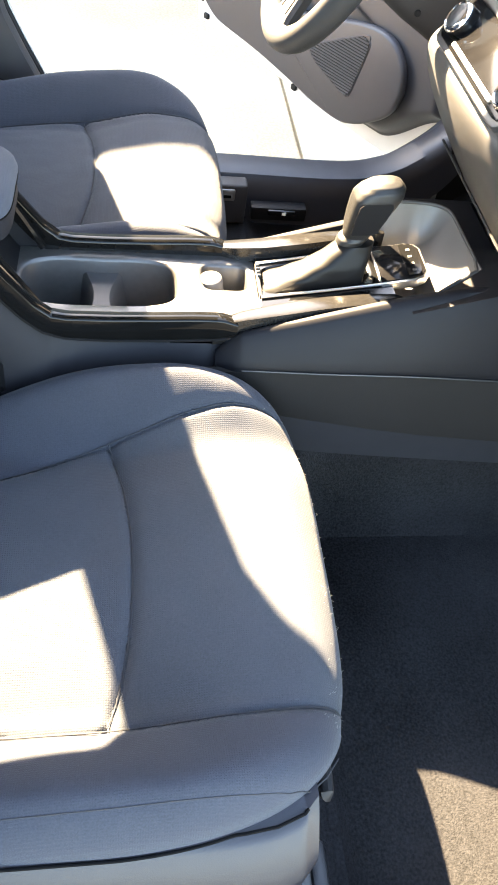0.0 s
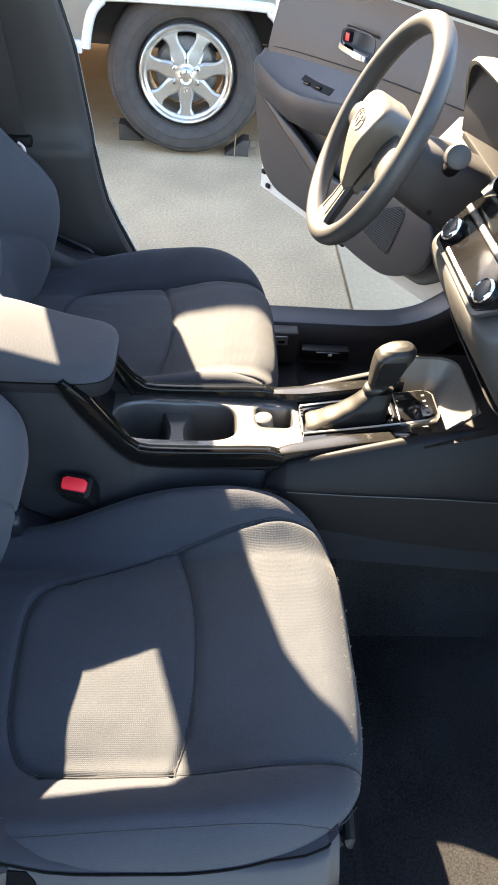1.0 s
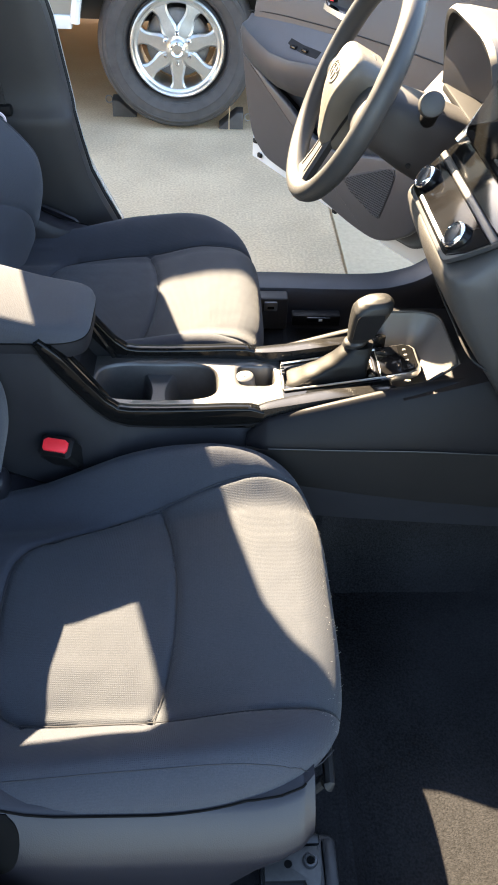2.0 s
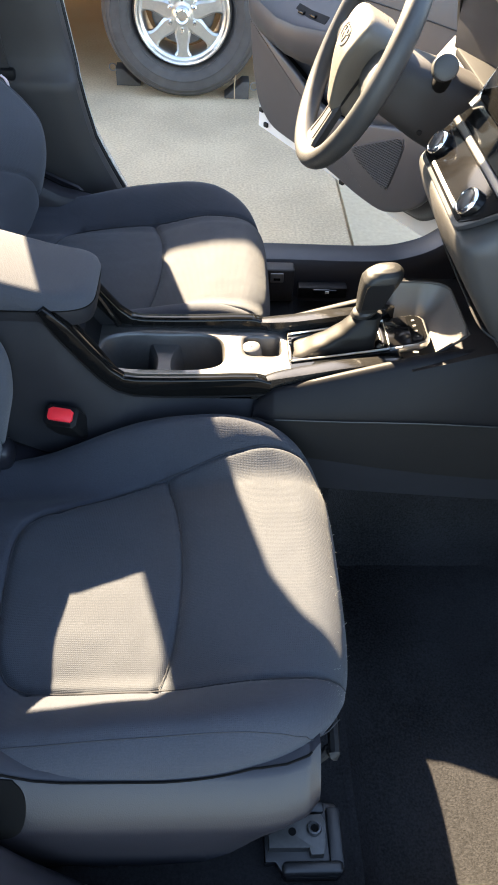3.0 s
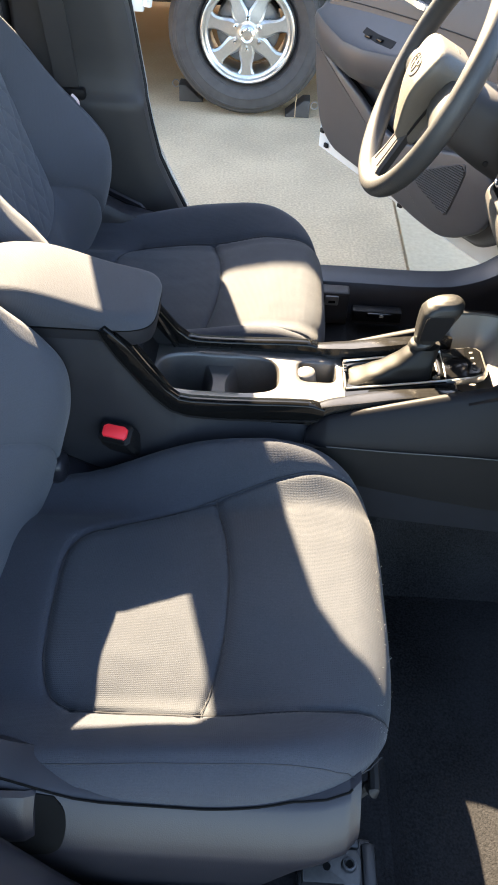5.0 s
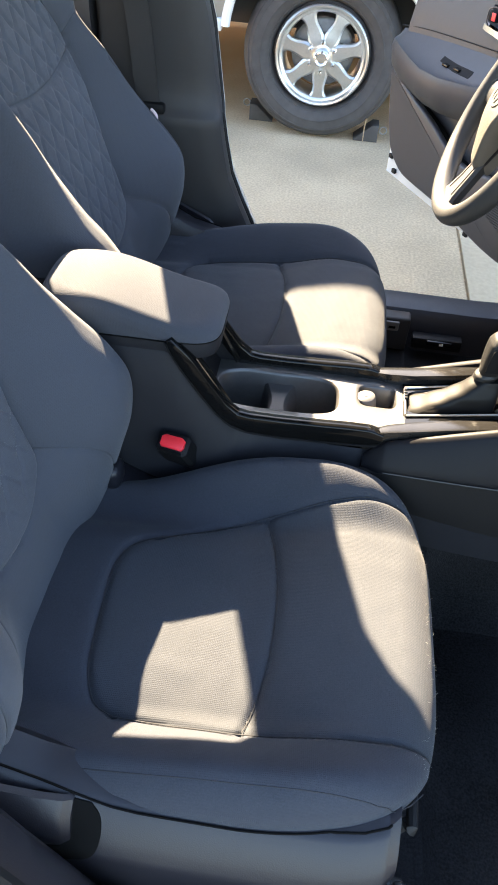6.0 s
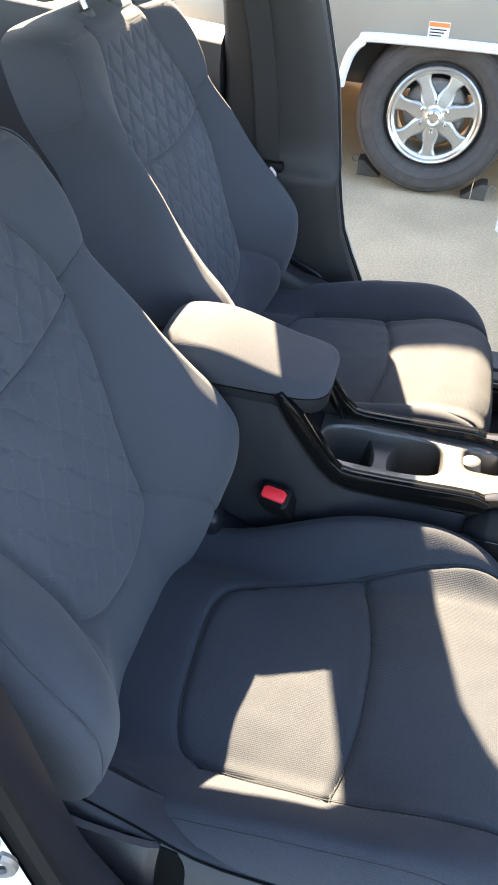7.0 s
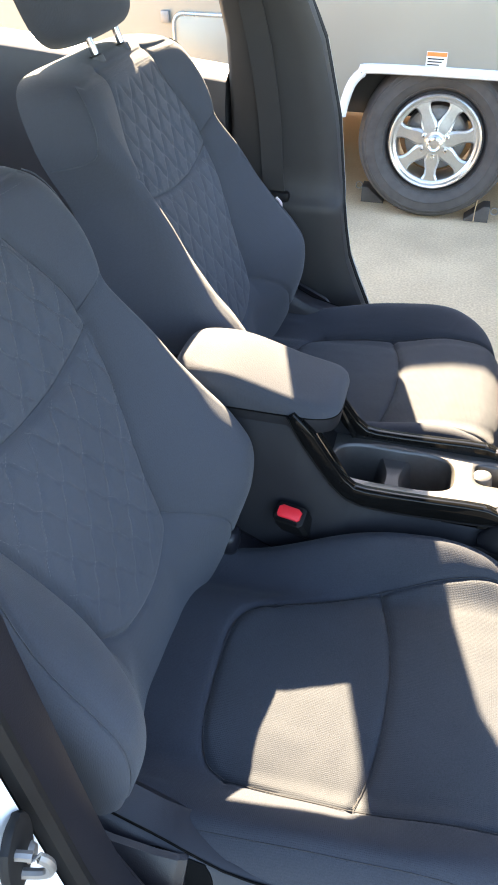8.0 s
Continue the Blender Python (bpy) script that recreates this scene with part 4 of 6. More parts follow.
        part("star_socket", prism([((0.0048 if k % 2 else 0.0034) * math.cos(math.pi * k / 6), (0.0048 if k % 2 else 0.0034) * math.sin(math.pi * k / 6)) for k in range(12)], 0.003, 0.0, m=Matrix.Translation((0.198, y + 0.004, FLOOR + 0.0346))), M_DARK, bolt)
    bar = smooth_line([(0.12, -0.21, 0.36), (0.18, -0.212, 0.37), (0.208, -0.205, 0.395), (0.215, -0.18, 0.405), (0.216, 0.18, 0.405), (0.208, 0.205, 0.395), (0.12, 0.21, 0.36)], 40)
    part("lift_bar", tube(bar, 0.007, 8), M_SEAL, s, "black slide release bar")
    part("seat_pan", box((-0.28, -0.21, 0.33), (0.17, 0.21, 0.43), 0.02), M_SEAL, s, "black seat pan")
    return s


seat_a = seat()
seat_a.matrix_basis = pose(0, 0.012, 0)
rnd = random.Random(11)
bm = bmesh.new()
for p in EDGE:
    d = Vector((rnd.uniform(0.2, 1), rnd.uniform(-0.7, 0.7), rnd.uniform(-0.1, 1))).normalized() * rnd.uniform(0.001, 0.0035)
    tube([p - d * 0.2, p + d * 0.5, p + d + Vector((0, 0, rnd.uniform(-0.001, 0.001)))], 0.00013, 4, bm=bm)
seat_b = copy_thing(seat_a, pose(-0.062, 0.728, 0.022) @ Matrix.Scale(-1, 4, (0, 1, 0)))
part("lint", bm, M_LINT, seat_a, "pale loose fibres")["kind"] = "stuff"
seat_b["label"] = "charcoal cloth driver's seat with quilted backrest, partly sunlit"


# ---- console ----
def plate(x0, x1, y0, y1, cx, cy, hx, hy, power, z, depth, lip=0.003, n=96, rise=None):
    """A flat plate with one rounded well sunk into it."""
    rise = rise or (lambda x: 0.0)
    rings = [[] for _ in range(7)]
    for k in range(n):
        t = 2 * math.pi * (k + 0.5) / n
        c, q = math.cos(t), math.sin(t)
        w = (abs(c) ** power + abs(q) ** power) ** (-1 / power)
        hole = (cx + hx * w * c, cy + hy * w * q)
        dx, dy = hole[0] - cx, hole[1] - cy
        f = min([(b - a) / d for a, b, d in ((cx, x1 if dx > 0 else x0, dx), (cy, y1 if dy > 0 else y0, dy)) if abs(d) > 1e-9])
        out = (cx + dx * f, cy + dy * f)
        mid = ((out[0] + hole[0]) / 2, (out[1] + hole[1]) / 2)
        rings[0].append((*out, z - 0.02 + rise(out[0])))
        rings[1].append((*out, z + rise(out[0])))
        rings[2].append((*mid, z + rise(mid[0])))
        for i, (ins, dz) in enumerate(((0.0, 0.0), (lip * 0.6, -lip * 0.4), (lip, -lip), (lip * 1.8, -depth))):
            g = 1 - ins / math.hypot(dx, dy)
            x = cx + dx * g
            rings[3 + i].append((x, cy + dy * g, z + dz + (rise(x) if i < 3 else 0)))
    bm = loft(rings, cap=False)
    bm.faces.new([bm.verts.new(p) for p in rings[6]])
    bmesh.ops.remove_doubles(bm, verts=bm.verts, dist=1e-5)
    bmesh.ops.recalc_face_normals(bm, faces=bm.faces)
    return bm


def console():
    c = thing("centre_console", (0.1, YC, FLOOR), "dark plastic centre console with gloss black trim and cup holders", "console")
    off = Matrix.Translation((-0.1, -YC, -FLOOR))
    def put(name, bm, mat, label="", parent=None, smooth=True):
        bmesh.ops.transform(bm, matrix=off, verts=bm.verts)
        return part(name, bm, mat, parent or c, label, smooth)
    rows = []
    for x, top, hw, foot in smooth_rows([(-0.55, 0.665, 0.074, 0.098), (-0.18, 0.665, 0.074, 0.098), (-0.155, 0.655, 0.074, 0.098), (-0.10, 0.575, 0.074, 0.10), (-0.07, 0.535, 0.074, 0.104), (-0.04, 0.525, 0.074, 0.108), (0.10, 0.525, 0.074, 0.116), (0.16, 0.525, 0.074, 0.118), (0.30, 0.535, 0.07, 0.122), (0.45, 0.54, 0.07, 0.125), (0.75, 0.55, 0.07, 0.13)], 50):
        dip = 0.09 * ramp01(x, -0.16, -0.10) * (1 - ramp01(x, 0.17, 0.20))
        rows.append([(x, YC + a, z) for a, z in ((-foot, FLOOR + 0.06), (-foot, top - 0.11), (-foot + 0.004, top - 0.07), (-hw - 0.008, top - 0.012), (-hw, top), (-hw + 0.002, top - dip), (hw - 0.002, top - dip), (hw, top), (hw + 0.008, top - 0.012), (foot - 0.004, top - 0.07), (foot, top - 0.11), (foot, FLOOR + 0.06))])
    put("console_body", loft(rows), M_CONSOLE)
    # gloss black side bands that rise to the armrest
    for sgn in (-1, 1):
        path = smooth_rows([(-0.171, 0.688, 0.005), (-0.160, 0.673, 0.009), (-0.146, 0.654, 0.012), (-0.118, 0.613, 0.012), (-0.092, 0.578, 0.012), (-0.072, 0.560, 0.013), (-0.050, 0.554, 0.015), (0.0, 0.553, 0.016), (0.06, 0.555, 0.016), (0.10, 0.557, 0.016), (0.132, 0.558, 0.015), (0.152, 0.556, 0.010)], 48)
        rings = []
        for k, (x, z, w) in enumerate(path):
            xa, za, _ = path[max(k - 1, 0)]
            xb, zb, _ = path[min(k + 1, len(path) - 1)]
            d = Vector((xb - xa, 0, zb - za)).normalized()
            n = Vector((-d.z, 0, d.x))
            o = YC + sgn * 0.082
            rings.append([Vector((x, o + sgn * a, z)) + n * b for a, b in ((0.003, -w), (0.0048, -w + 0.0016), (0.0055, -w + 0.004), (0.0042, 0.80 * w), (0.0032, 0.93 * w), (0.0012, w), (-0.0115, 0.97 * w), (-0.0135, 0.88 * w), (-0.0145, 0.7 * w), (-0.016, -w))])
        put("side_band", loft(rings), M_BAND, "gloss black trim")
        put("band_edge", tube([r[0] + Vector((0, sgn * 0.000, -0.001)) for r in rings], 0.0022, 6, up=(0, 1, 0)), M_SOFT, "dark lower edge of the trim")
        # inner strip that follows the band up the rear wall
        line = smooth_line([(-0.150, YC + sgn * 0.060, 0.672), (-0.118, YC + sgn * 0.058, 0.625), (-0.098, YC + sgn * 0.056, 0.590), (-0.085, YC + sgn * 0.054, 0.566)], 14)
        put("inner_strip", tube(line, 0.005, 8, up=(0, 1, 0)), M_GLOSS, "thin gloss strip")
    # rear wall that slopes up to the armrest
    def wall(u, v):
        p = smooth_line([(-0.112, 0, 0.550), (-0.124, 0, 0.565), (-0.140, 0, 0.60), (-0.165, 0, 0.64), (-0.20, 0, 0.672)], 20)[round(u * 20)]
        return (p.x, YC + (2 * v - 1) * 0.070, p.z)
    put("rear_wall", surf(wall, 20, 4), M_SOFT)
    # cup wells in one rounded opening, with a low bridge between them
    put("cup_holder", plate(-0.125, 0.105, YC - 0.071, YC + 0.071, -0.013, YC + 0.006, 0.101, 0.049, 3.4, 0.554, 0.082, 0.005), M_DECK, "dark satin cup holder tray")
    bridge = []
    for k in range(13):
        y = -0.048 + 0.008 * k
        w = 0.0165 + 6.0 * y * y
        x0, yy = -0.012, YC + 0.006 + y
        lift = 0.006 * ramp01(abs(y), 0.03, 0.048)
        bridge.append([(x0 - w - 0.006, yy, 0.470), (x0 - w, yy, 0.512), (x0 - w + 0.003, yy, 0.524 + lift), (x0 - w + 0.007, yy, 0.528 + lift), (x0 + w - 0.007, yy, 0.528 + lift), (x0 + w - 0.003, yy, 0.524 + lift), (x0 + w, yy, 0.512), (x0 + w + 0.006, yy, 0.470)])
    put("cup_bridge", loft(bridge), M_CUP, "bridge between the cups")
    put("socket_tray", plate(0.105, 0.186, YC - 0.071, YC + 0.071, 0.146, YC + 0.022, 0.033, 0.028, 4.0, 0.554, 0.045, 0.004), M_DECK, "dark satin socket tray")
    put("socket", lathe([(0, 0.046), (0.010, 0.046), (0.0145, 0.043), (0.016, 0.038), (0.016, 0.022), (0.0165, 0.021), (0.0165, 0.0)], 28, m=Matrix.Translation((0.133, YC + 0.020, 0.511)) @ pose(0, 0, 0, 0, -8, 0)), M_TRAY, "round power socket cover")
    put("socket_mark", box((0.124, YC + 0.016, 0.5563), (0.130, YC + 0.018, 0.5578), 0.0), M_MARK, "pale mark")
    # shift gate: a sunk well with the gaiter in it
    put("gate_plate", plate(0.186, 0.352, YC - 0.060, YC + 0.068, 0.258, YC + 0.009, 0.070, 0.031, 4.0, 0.558, 0.03, 0.004, rise=lambda x: 0.19 * (x - 0.18)), M_GLOSS, "gloss black shift gate")
    for sgn in (-1, 1):
        put("gate_trim", tube([(0.188, YC + 0.009 + sgn * 0.035, 0.5615), (0.26, YC + 0.009 + sgn * 0.036, 0.5752), (0.345, YC + 0.009 + sgn * 0.037, 0.5915)], 0.0019, 8), M_SATIN, "satin silver edge")
    rib = box((0.186, YC - 0.024, 0.552), (0.190, YC + 0.042, 0.5635), 0.0015)
    for k in range(4):
        box((0.1865, YC + 0.012 + 0.007 * k, 0.562), (0.1915, YC + 0.016 + 0.007 * k, 0.567), 0.001, 1, bm=rib)
    put("gate_rib", rib, M_SATIN2, "ribbed rear edge of the gate")
    outline = [(0.0, -0.056), (0.045, -0.055), (0.058, -0.048), (0.064, -0.034), (0.064, 0.036), (0.058, 0.05), (0.045, 0.057), (0.0, 0.058)]
    tip = Matrix.Translation((0.340, YC + 0.009, 0.580)) @ pose(0, 0, 0, 0, -11, 0) @ Matrix.Diagonal((1.0, 0.70, 1.0, 1.0))
    put("display_frame", prism(outline, 0.012, 0.003, m=tip), M_SATIN, "silver rimmed display surround")
    put("gear_display", prism([(x * 0.93 + 0.001, y * 0.90) for x, y in outline], 0.0045, 0.001, m=tip @ Matrix.Translation((0, 0, 0.0095))), M_SMOKE, "dark gear display")
    put("gear_column", prism([(x * 0.30 + 0.036, y * 0.80) for x, y in outline], 0.002, 0.0, m=tip @ Matrix.Translation((0, 0, 0.0136))), M_GLOSS, "gloss black gear column")
    for k in range(4):
        put("gear_mark", box((0.043, -0.036 + 0.020 * k, 0.0158), (0.048, -0.030 + 0.020 * k, 0.0164), 0.0, m=tip), M_MARK2, "dim gear mark")
    # gaiter: a leather cone with soft folds, the neck and the knob
    sections = []
    N = 26
    for k, (x, y, z, a, b, r) in enumerate(smooth_rows([(0.254, 0.006, 0.532, 0.066, 0.042, 0.010), (0.258, 0.0055, 0.548, 0.062, 0.040, 0.010), (0.269, 0.001, 0.562, 0.050, 0.033, 0.010), (0.282, -0.001, 0.577, 0.036, 0.027, 0.010), (0.294, 0.001, 0.592, 0.026, 0.023, 0.008), (0.302, 0.006, 0.606, 0.021, 0.019, 0.005), (0.305, 0.010, 0.615, 0.020, 0.018, 0.0)], N)):
        ring = []
        e = 9.0 - 6.8 * (k / N) ** 1.3
        for i in range(40):
            t = 2 * math.pi * i / 40
            cx, sx = math.cos(t), math.sin(t)
            rr = (abs(cx) ** e + abs(sx) ** e) ** (-1 / e)
            fold = 1 + 0.014 * math.sin(3 * t + k * 0.35) * math.sin(math.pi * k / N) + (0.016 if cx < 0 else 0.004) * math.sin(k * 1.3 + 1.5 * cx) * math.sin(math.pi * k / N)
            ring.append((x + a * fold * rr * cx - (r * 1.4 if cx < 0 else 0.0) * abs(cx), YC + 0.008 * (1 - k / N) + y + b * (0.68 + 0.32 * k / N) * fold * rr * sx, z + 0.11 * (x - 0.18 + a * rr * cx)))
        sections.append(ring)
    put("shift_boot", loft(sections), M_BOOT, "black leather gaiter")
    sections = []
    for x, z, a, b, e in smooth_rows([(0.306, 0.613, 0.020, 0.018, 2.2), (0.309, 0.620, 0.021, 0.019, 2.2), (0.312, 0.625, 0.019, 0.017, 2.2), (0.315, 0.640, 0.0225, 0.0205, 4.0), (0.319, 0.660, 0.0265, 0.0225, 4.5), (0.323, 0.678, 0.030, 0.0235, 4.5), (0.326, 0.690, 0.032, 0.0235, 4.0), (0.329, 0.700, 0.030, 0.022, 2.8), (0.330, 0.707, 0.023, 0.017, 2.5), (0.331, 0.7105, 0.012, 0.009, 2.2), (0.331, 0.7115, 0.003, 0.002, 2.0)], 40):
        ring = []
        for i in range(32):
            t = 2 * math.pi * i / 32
            cx, sx = math.cos(t), math.sin(t)
            rr = (abs(cx) ** e + abs(sx) ** e) ** (-1 / e)
            ring.append((x - 0.011 + 0.90 * a * rr * cx, YC + 0.010 + 0.9 * b * rr * sx, 0.628 + (z - 0.613) * 0.86 + 0.12 * a * rr * cx))
        sections.append(ring)
    kn = put("shift_knob", loft(sections), M_KNOB, "grained black shift knob")
    rows = []
    for z, x0, x1, y in ((0.6465, 0.290, 0.316, 0.0185), (0.6485, 0.288, 0.319, 0.0190), (0.670, 0.289, 0.327, 0.0205), (0.686, 0.291, 0.331, 0.0213), (0.6895, 0.294, 0.330, 0.0213), (0.691, 0.299, 0.327, 0.0212)):
        rows.append([(x0, YC + 0.010 - y + 0.004, z), (x0, YC + 0.010 - y - 0.0004, z), (x1, YC + 0.010 - y - 0.0004, z + 0.002), (x1, YC + 0.010 - y + 0.004, z + 0.002)])
    put("knob_face", loft(rows), M_SOFT, "smooth black inset", kn)
    # ledges beside the gate, soft knee pads below them
    for sgn in (-1, 1):
        rows = []
        for x, y, z, w in smooth_rows([(0.124, 0.0775, 0.562, 0.003), (0.136, 0.0765, 0.566, 0.006), (0.160, 0.072, 0.571, 0.009), (0.20, 0.068, 0.578, 0.011), (0.26, 0.066, 0.590, 0.011), (0.32, 0.067, 0.600, 0.009), (0.345, 0.068, 0.603, 0.007), (0.36, 0.070, 0.602, 0.003)], 40):
            o = YC + sgn * y
            rows.append([(x, o + sgn * (w + 0.003), z - 0.03), (x, o + sgn * (w + 0.002), z - 0.008), (x, o + sgn * (w + 0.0005), z - 0.001), (x, o, z), (x, o - sgn * w, z - 0.001), (x, o - sgn * (w + 0.002), z - 0.02)])
        put("upper_ledge", loft(rows), M_LEDGE, "dusty gloss ledge")
        rows = []
        for x, z, zc, e in smooth_rows([(0.128, 0.526, 0.514, 0.014), (0.140, 0.540, 0.515, 0.019), (0.150, 0.549, 0.516, 0.024), (0.158, 0.556, 0.519, 0.026), (0.175, 0.562, 0.521, 0.029), (0.21, 0.573, 0.523, 0.033), (0.26, 0.589, 0.527, 0.039), (0.32, 0.608, 0.531, 0.044), (0.37, 0.622, 0.533, 0.047), (0.42, 0.633, 0.532, 0.048), (0.50, 0.644, 0.528, 0.048), (0.60, 0.65, 0.522, 0.048), (0.72, 0.655, 0.515, 0.048)], 50):
            if sgn > 0:
                z = min(z, 0.632)
            h = z - zc
            inner = 0.086 + (0.016 * ramp01(x, 0.335, 0.368) if sgn > 0 else 0.0)
            rows.append([(x, YC + sgn * (inner + a * (e + 0.086 - inner)), q) for a, q in ((0.85, zc - 0.03), (1.0, zc - 0.002), (0.97, zc + 0.08 * h), (0.86, zc + 0.25 * h), (0.66, zc + 0.50 * h), (0.46, zc + 0.72 * h), (0.27, zc + 0.90 * h), (0.13, zc + 0.985 * h), (0.0, z), (-0.10, z - 0.002), (-0.14, z - 0.008), (-0.16, min(z - 0.012, 0.545)), (-0.16, zc - 0.03))])
        put("knee_pad", loft(rows), M_KNEE, "soft dark knee pad")
        # paler line painting the light caught along the side panel's top edge
        put("pad_highlight", tube(smooth_line([(x, YC + sgn * y, z) for x, y, z in ((0.16, 0.1125, 0.5165), (0.21, 0.1205, 0.5225), (0.26, 0.1265, 0.5265), (0.32, 0.1315, 0.5305), (0.37, 0.1345, 0.5325), (0.42, 0.1355, 0.5315), (0.56, 0.1355, 0.524), (0.72, 0.1355, 0.5145))], 40), 0.0011, 6), M_FOOT, "fine paler line for the light caught under the pad")
        put("side_panel", loft([[(x, YC + sgn * (0.124 + a), z) for a, z in ((o - 0.008, zt), (o, zt - 0.002), (o + 0.0015, zt - 0.05), (o - 0.002, zb), (o - 0.012, zb))] for x, zt, zb, o in ((0.06, 0.505, 0.45, -0.018), (0.10, 0.510, 0.448, -0.016), (0.15, 0.514, 0.445, -0.013), (0.21, 0.521, 0.441, -0.005), (0.26, 0.525, 0.437, 0.001), (0.32, 0.529, 0.43, 0.006), (0.37, 0.531, 0.425, 0.009), (0.42, 0.530, 0.418, 0.010), (0.72, 0.513, 0.385, 0.010))]), M_KICK, "brown-grey plastic side panel")
    # front tray with a raised rounded end
    def bowl(x, y):
        front, far = max(0.0, 1 - (0.446 - x) / 0.056), max(0.0, 1 - (0.094 - y) / 0.036)
        near = max(0.0, 1 - (-0.428 * (x - 0.441) + 0.903 * (y + 0.054)) / 0.020)
        rim = 0.633 - 0.03 * ramp01(-x, -0.362, -0.342)
        rim += (0.612 + 0.32 * (x - 0.37) - rim) * ramp01(-y, 0.0, 0.05)
        return max((front ** 3 + far ** 3) ** (1 / 3), near), rim
    def tray(u, v):
        x, y = 0.340 + 0.132 * u, 0.100 * (2 * v - 1)
        f, rim = bowl(x, y)
        base = 0.555 + 0.018 * ramp01(x, 0.398, 0.414)
        return (x, YC + y, base + (rim - base) * min(f, 1.0) ** 2 - 0.4 * max(0.0, f - 1.03))
    put("front_tray", surf(tray, 90, 120), M_TRAY, "smooth grey front tray with a rounded end")
    def flange(u, v):
        x, y = 0.356 + 0.124 * u, 0.105 * (2 * v - 1)
        f, rim = bowl(x, y)
        return (x, YC + y, rim - 0.5 * max(0.0, 1.02 - f))
    put("tray_flange", surf(flange, 90, 120), M_KNEE, "dark flange round the tray")
    edge = [(0.366, 0.094), (0.380, 0.094)]
    for k in range(25):
        a = radians(90 * k / 24)
        edge.append((0.446 - 0.056 * (1 - math.sin(a) ** (2 / 3)), 0.094 - 0.036 * (1 - math.cos(a) ** (2 / 3))))
    edge += [(0.446, -0.03), (0.441, -0.054), (0.417, -0.0655), (0.392, -0.0775)]
    put("tray_edge", tube([(x, YC + y, bowl(x, y)[1] + 0.0005) for x, y in edge], 0.0024, 8), M_CUP, "raised edge of the tray")
    # armrest lid: a boxed cloth pad with sewn edges
    def top(x, y):
        return 0.741 - 0.006 * ((y - YC) / 0.08) ** 2 - 0.034 * ramp01(x, -0.30, -0.13) + 0.0012 * noise.noise(Vector((x * 12, y * 12, 0)))
    lid = put("armrest", pillow(-0.232, YC - 0.003, 0.131, 0.075, 5.0, top, 0.682, 0.22, 100, 70, bulge=0.012), M_ARM, "charcoal cloth armrest lid")
    rim = []
    for k in range(120):
        t = 2 * math.pi * k / 120
        c1, s1 = math.cos(t), math.sin(t)
        rr = (abs(c1) ** 5 + abs(s1) ** 5) ** -0.2
        rim.append((-0.232 + 0.1305 * rr * c1, YC - 0.003 + 0.0745 * rr * s1, 0.6815))
    # black cord that paints the shade under the lid's rim
    put("lid_gap_shade", tube(rim, 0.0012, 6, closed=True), M_DARK, "black cord for the shade under the lid", lid)
    put("armrest_base", prism([(x * 0.985 - 0.0035, YC + (y - YC) * 0.97) for x, y, _ in rim], 0.028, 0.004, m=Matrix.Translation((0, 0, 0.653))), M_CONSOLE, "dark plastic lid base")


console()


def buckle(at, turn, label):
    b = thing("seat_belt_buckle", at, label, "belt buckle", "belt buckles", 0)
    b.matrix_basis = pose(*at, *turn)
    part("housing", loft([[(x * w, y * d, z) for x, y in ((-1, -0.7), (-0.8, -1), (0.8, -1), (1, -0.7), (1, 0.7), (0.8, 1), (-0.8, 1), (-1, 0.7))] for z, w, d in ((-0.09, 0.021, 0.013), (-0.03, 0.024, 0.016), (0.0, 0.0255, 0.0175), (0.035, 0.026, 0.017), (0.044, 0.025, 0.016), (0.046, 0.022, 0.013))]), M_SOFT, b)
    part("button", prism([(-0.019, -0.006), (-0.016, -0.010), (0.016, -0.010), (0.019, -0.006), (0.019, 0.006), (0.013, 0.010), (-0.013, 0.010), (-0.019, 0.006)], 0.007, 0.002, m=Matrix.Translation((0, 0.001, 0.044))), M_RED, b, "red release button")
    part("slot", box((-0.017, -0.0155, 0.0455), (0.017, -0.0115, 0.0475), 0.0), M_DARK, b)


buckle((-0.152, 0.272, 0.494), (34, 0, -12), "black seat belt buckle with red release button")


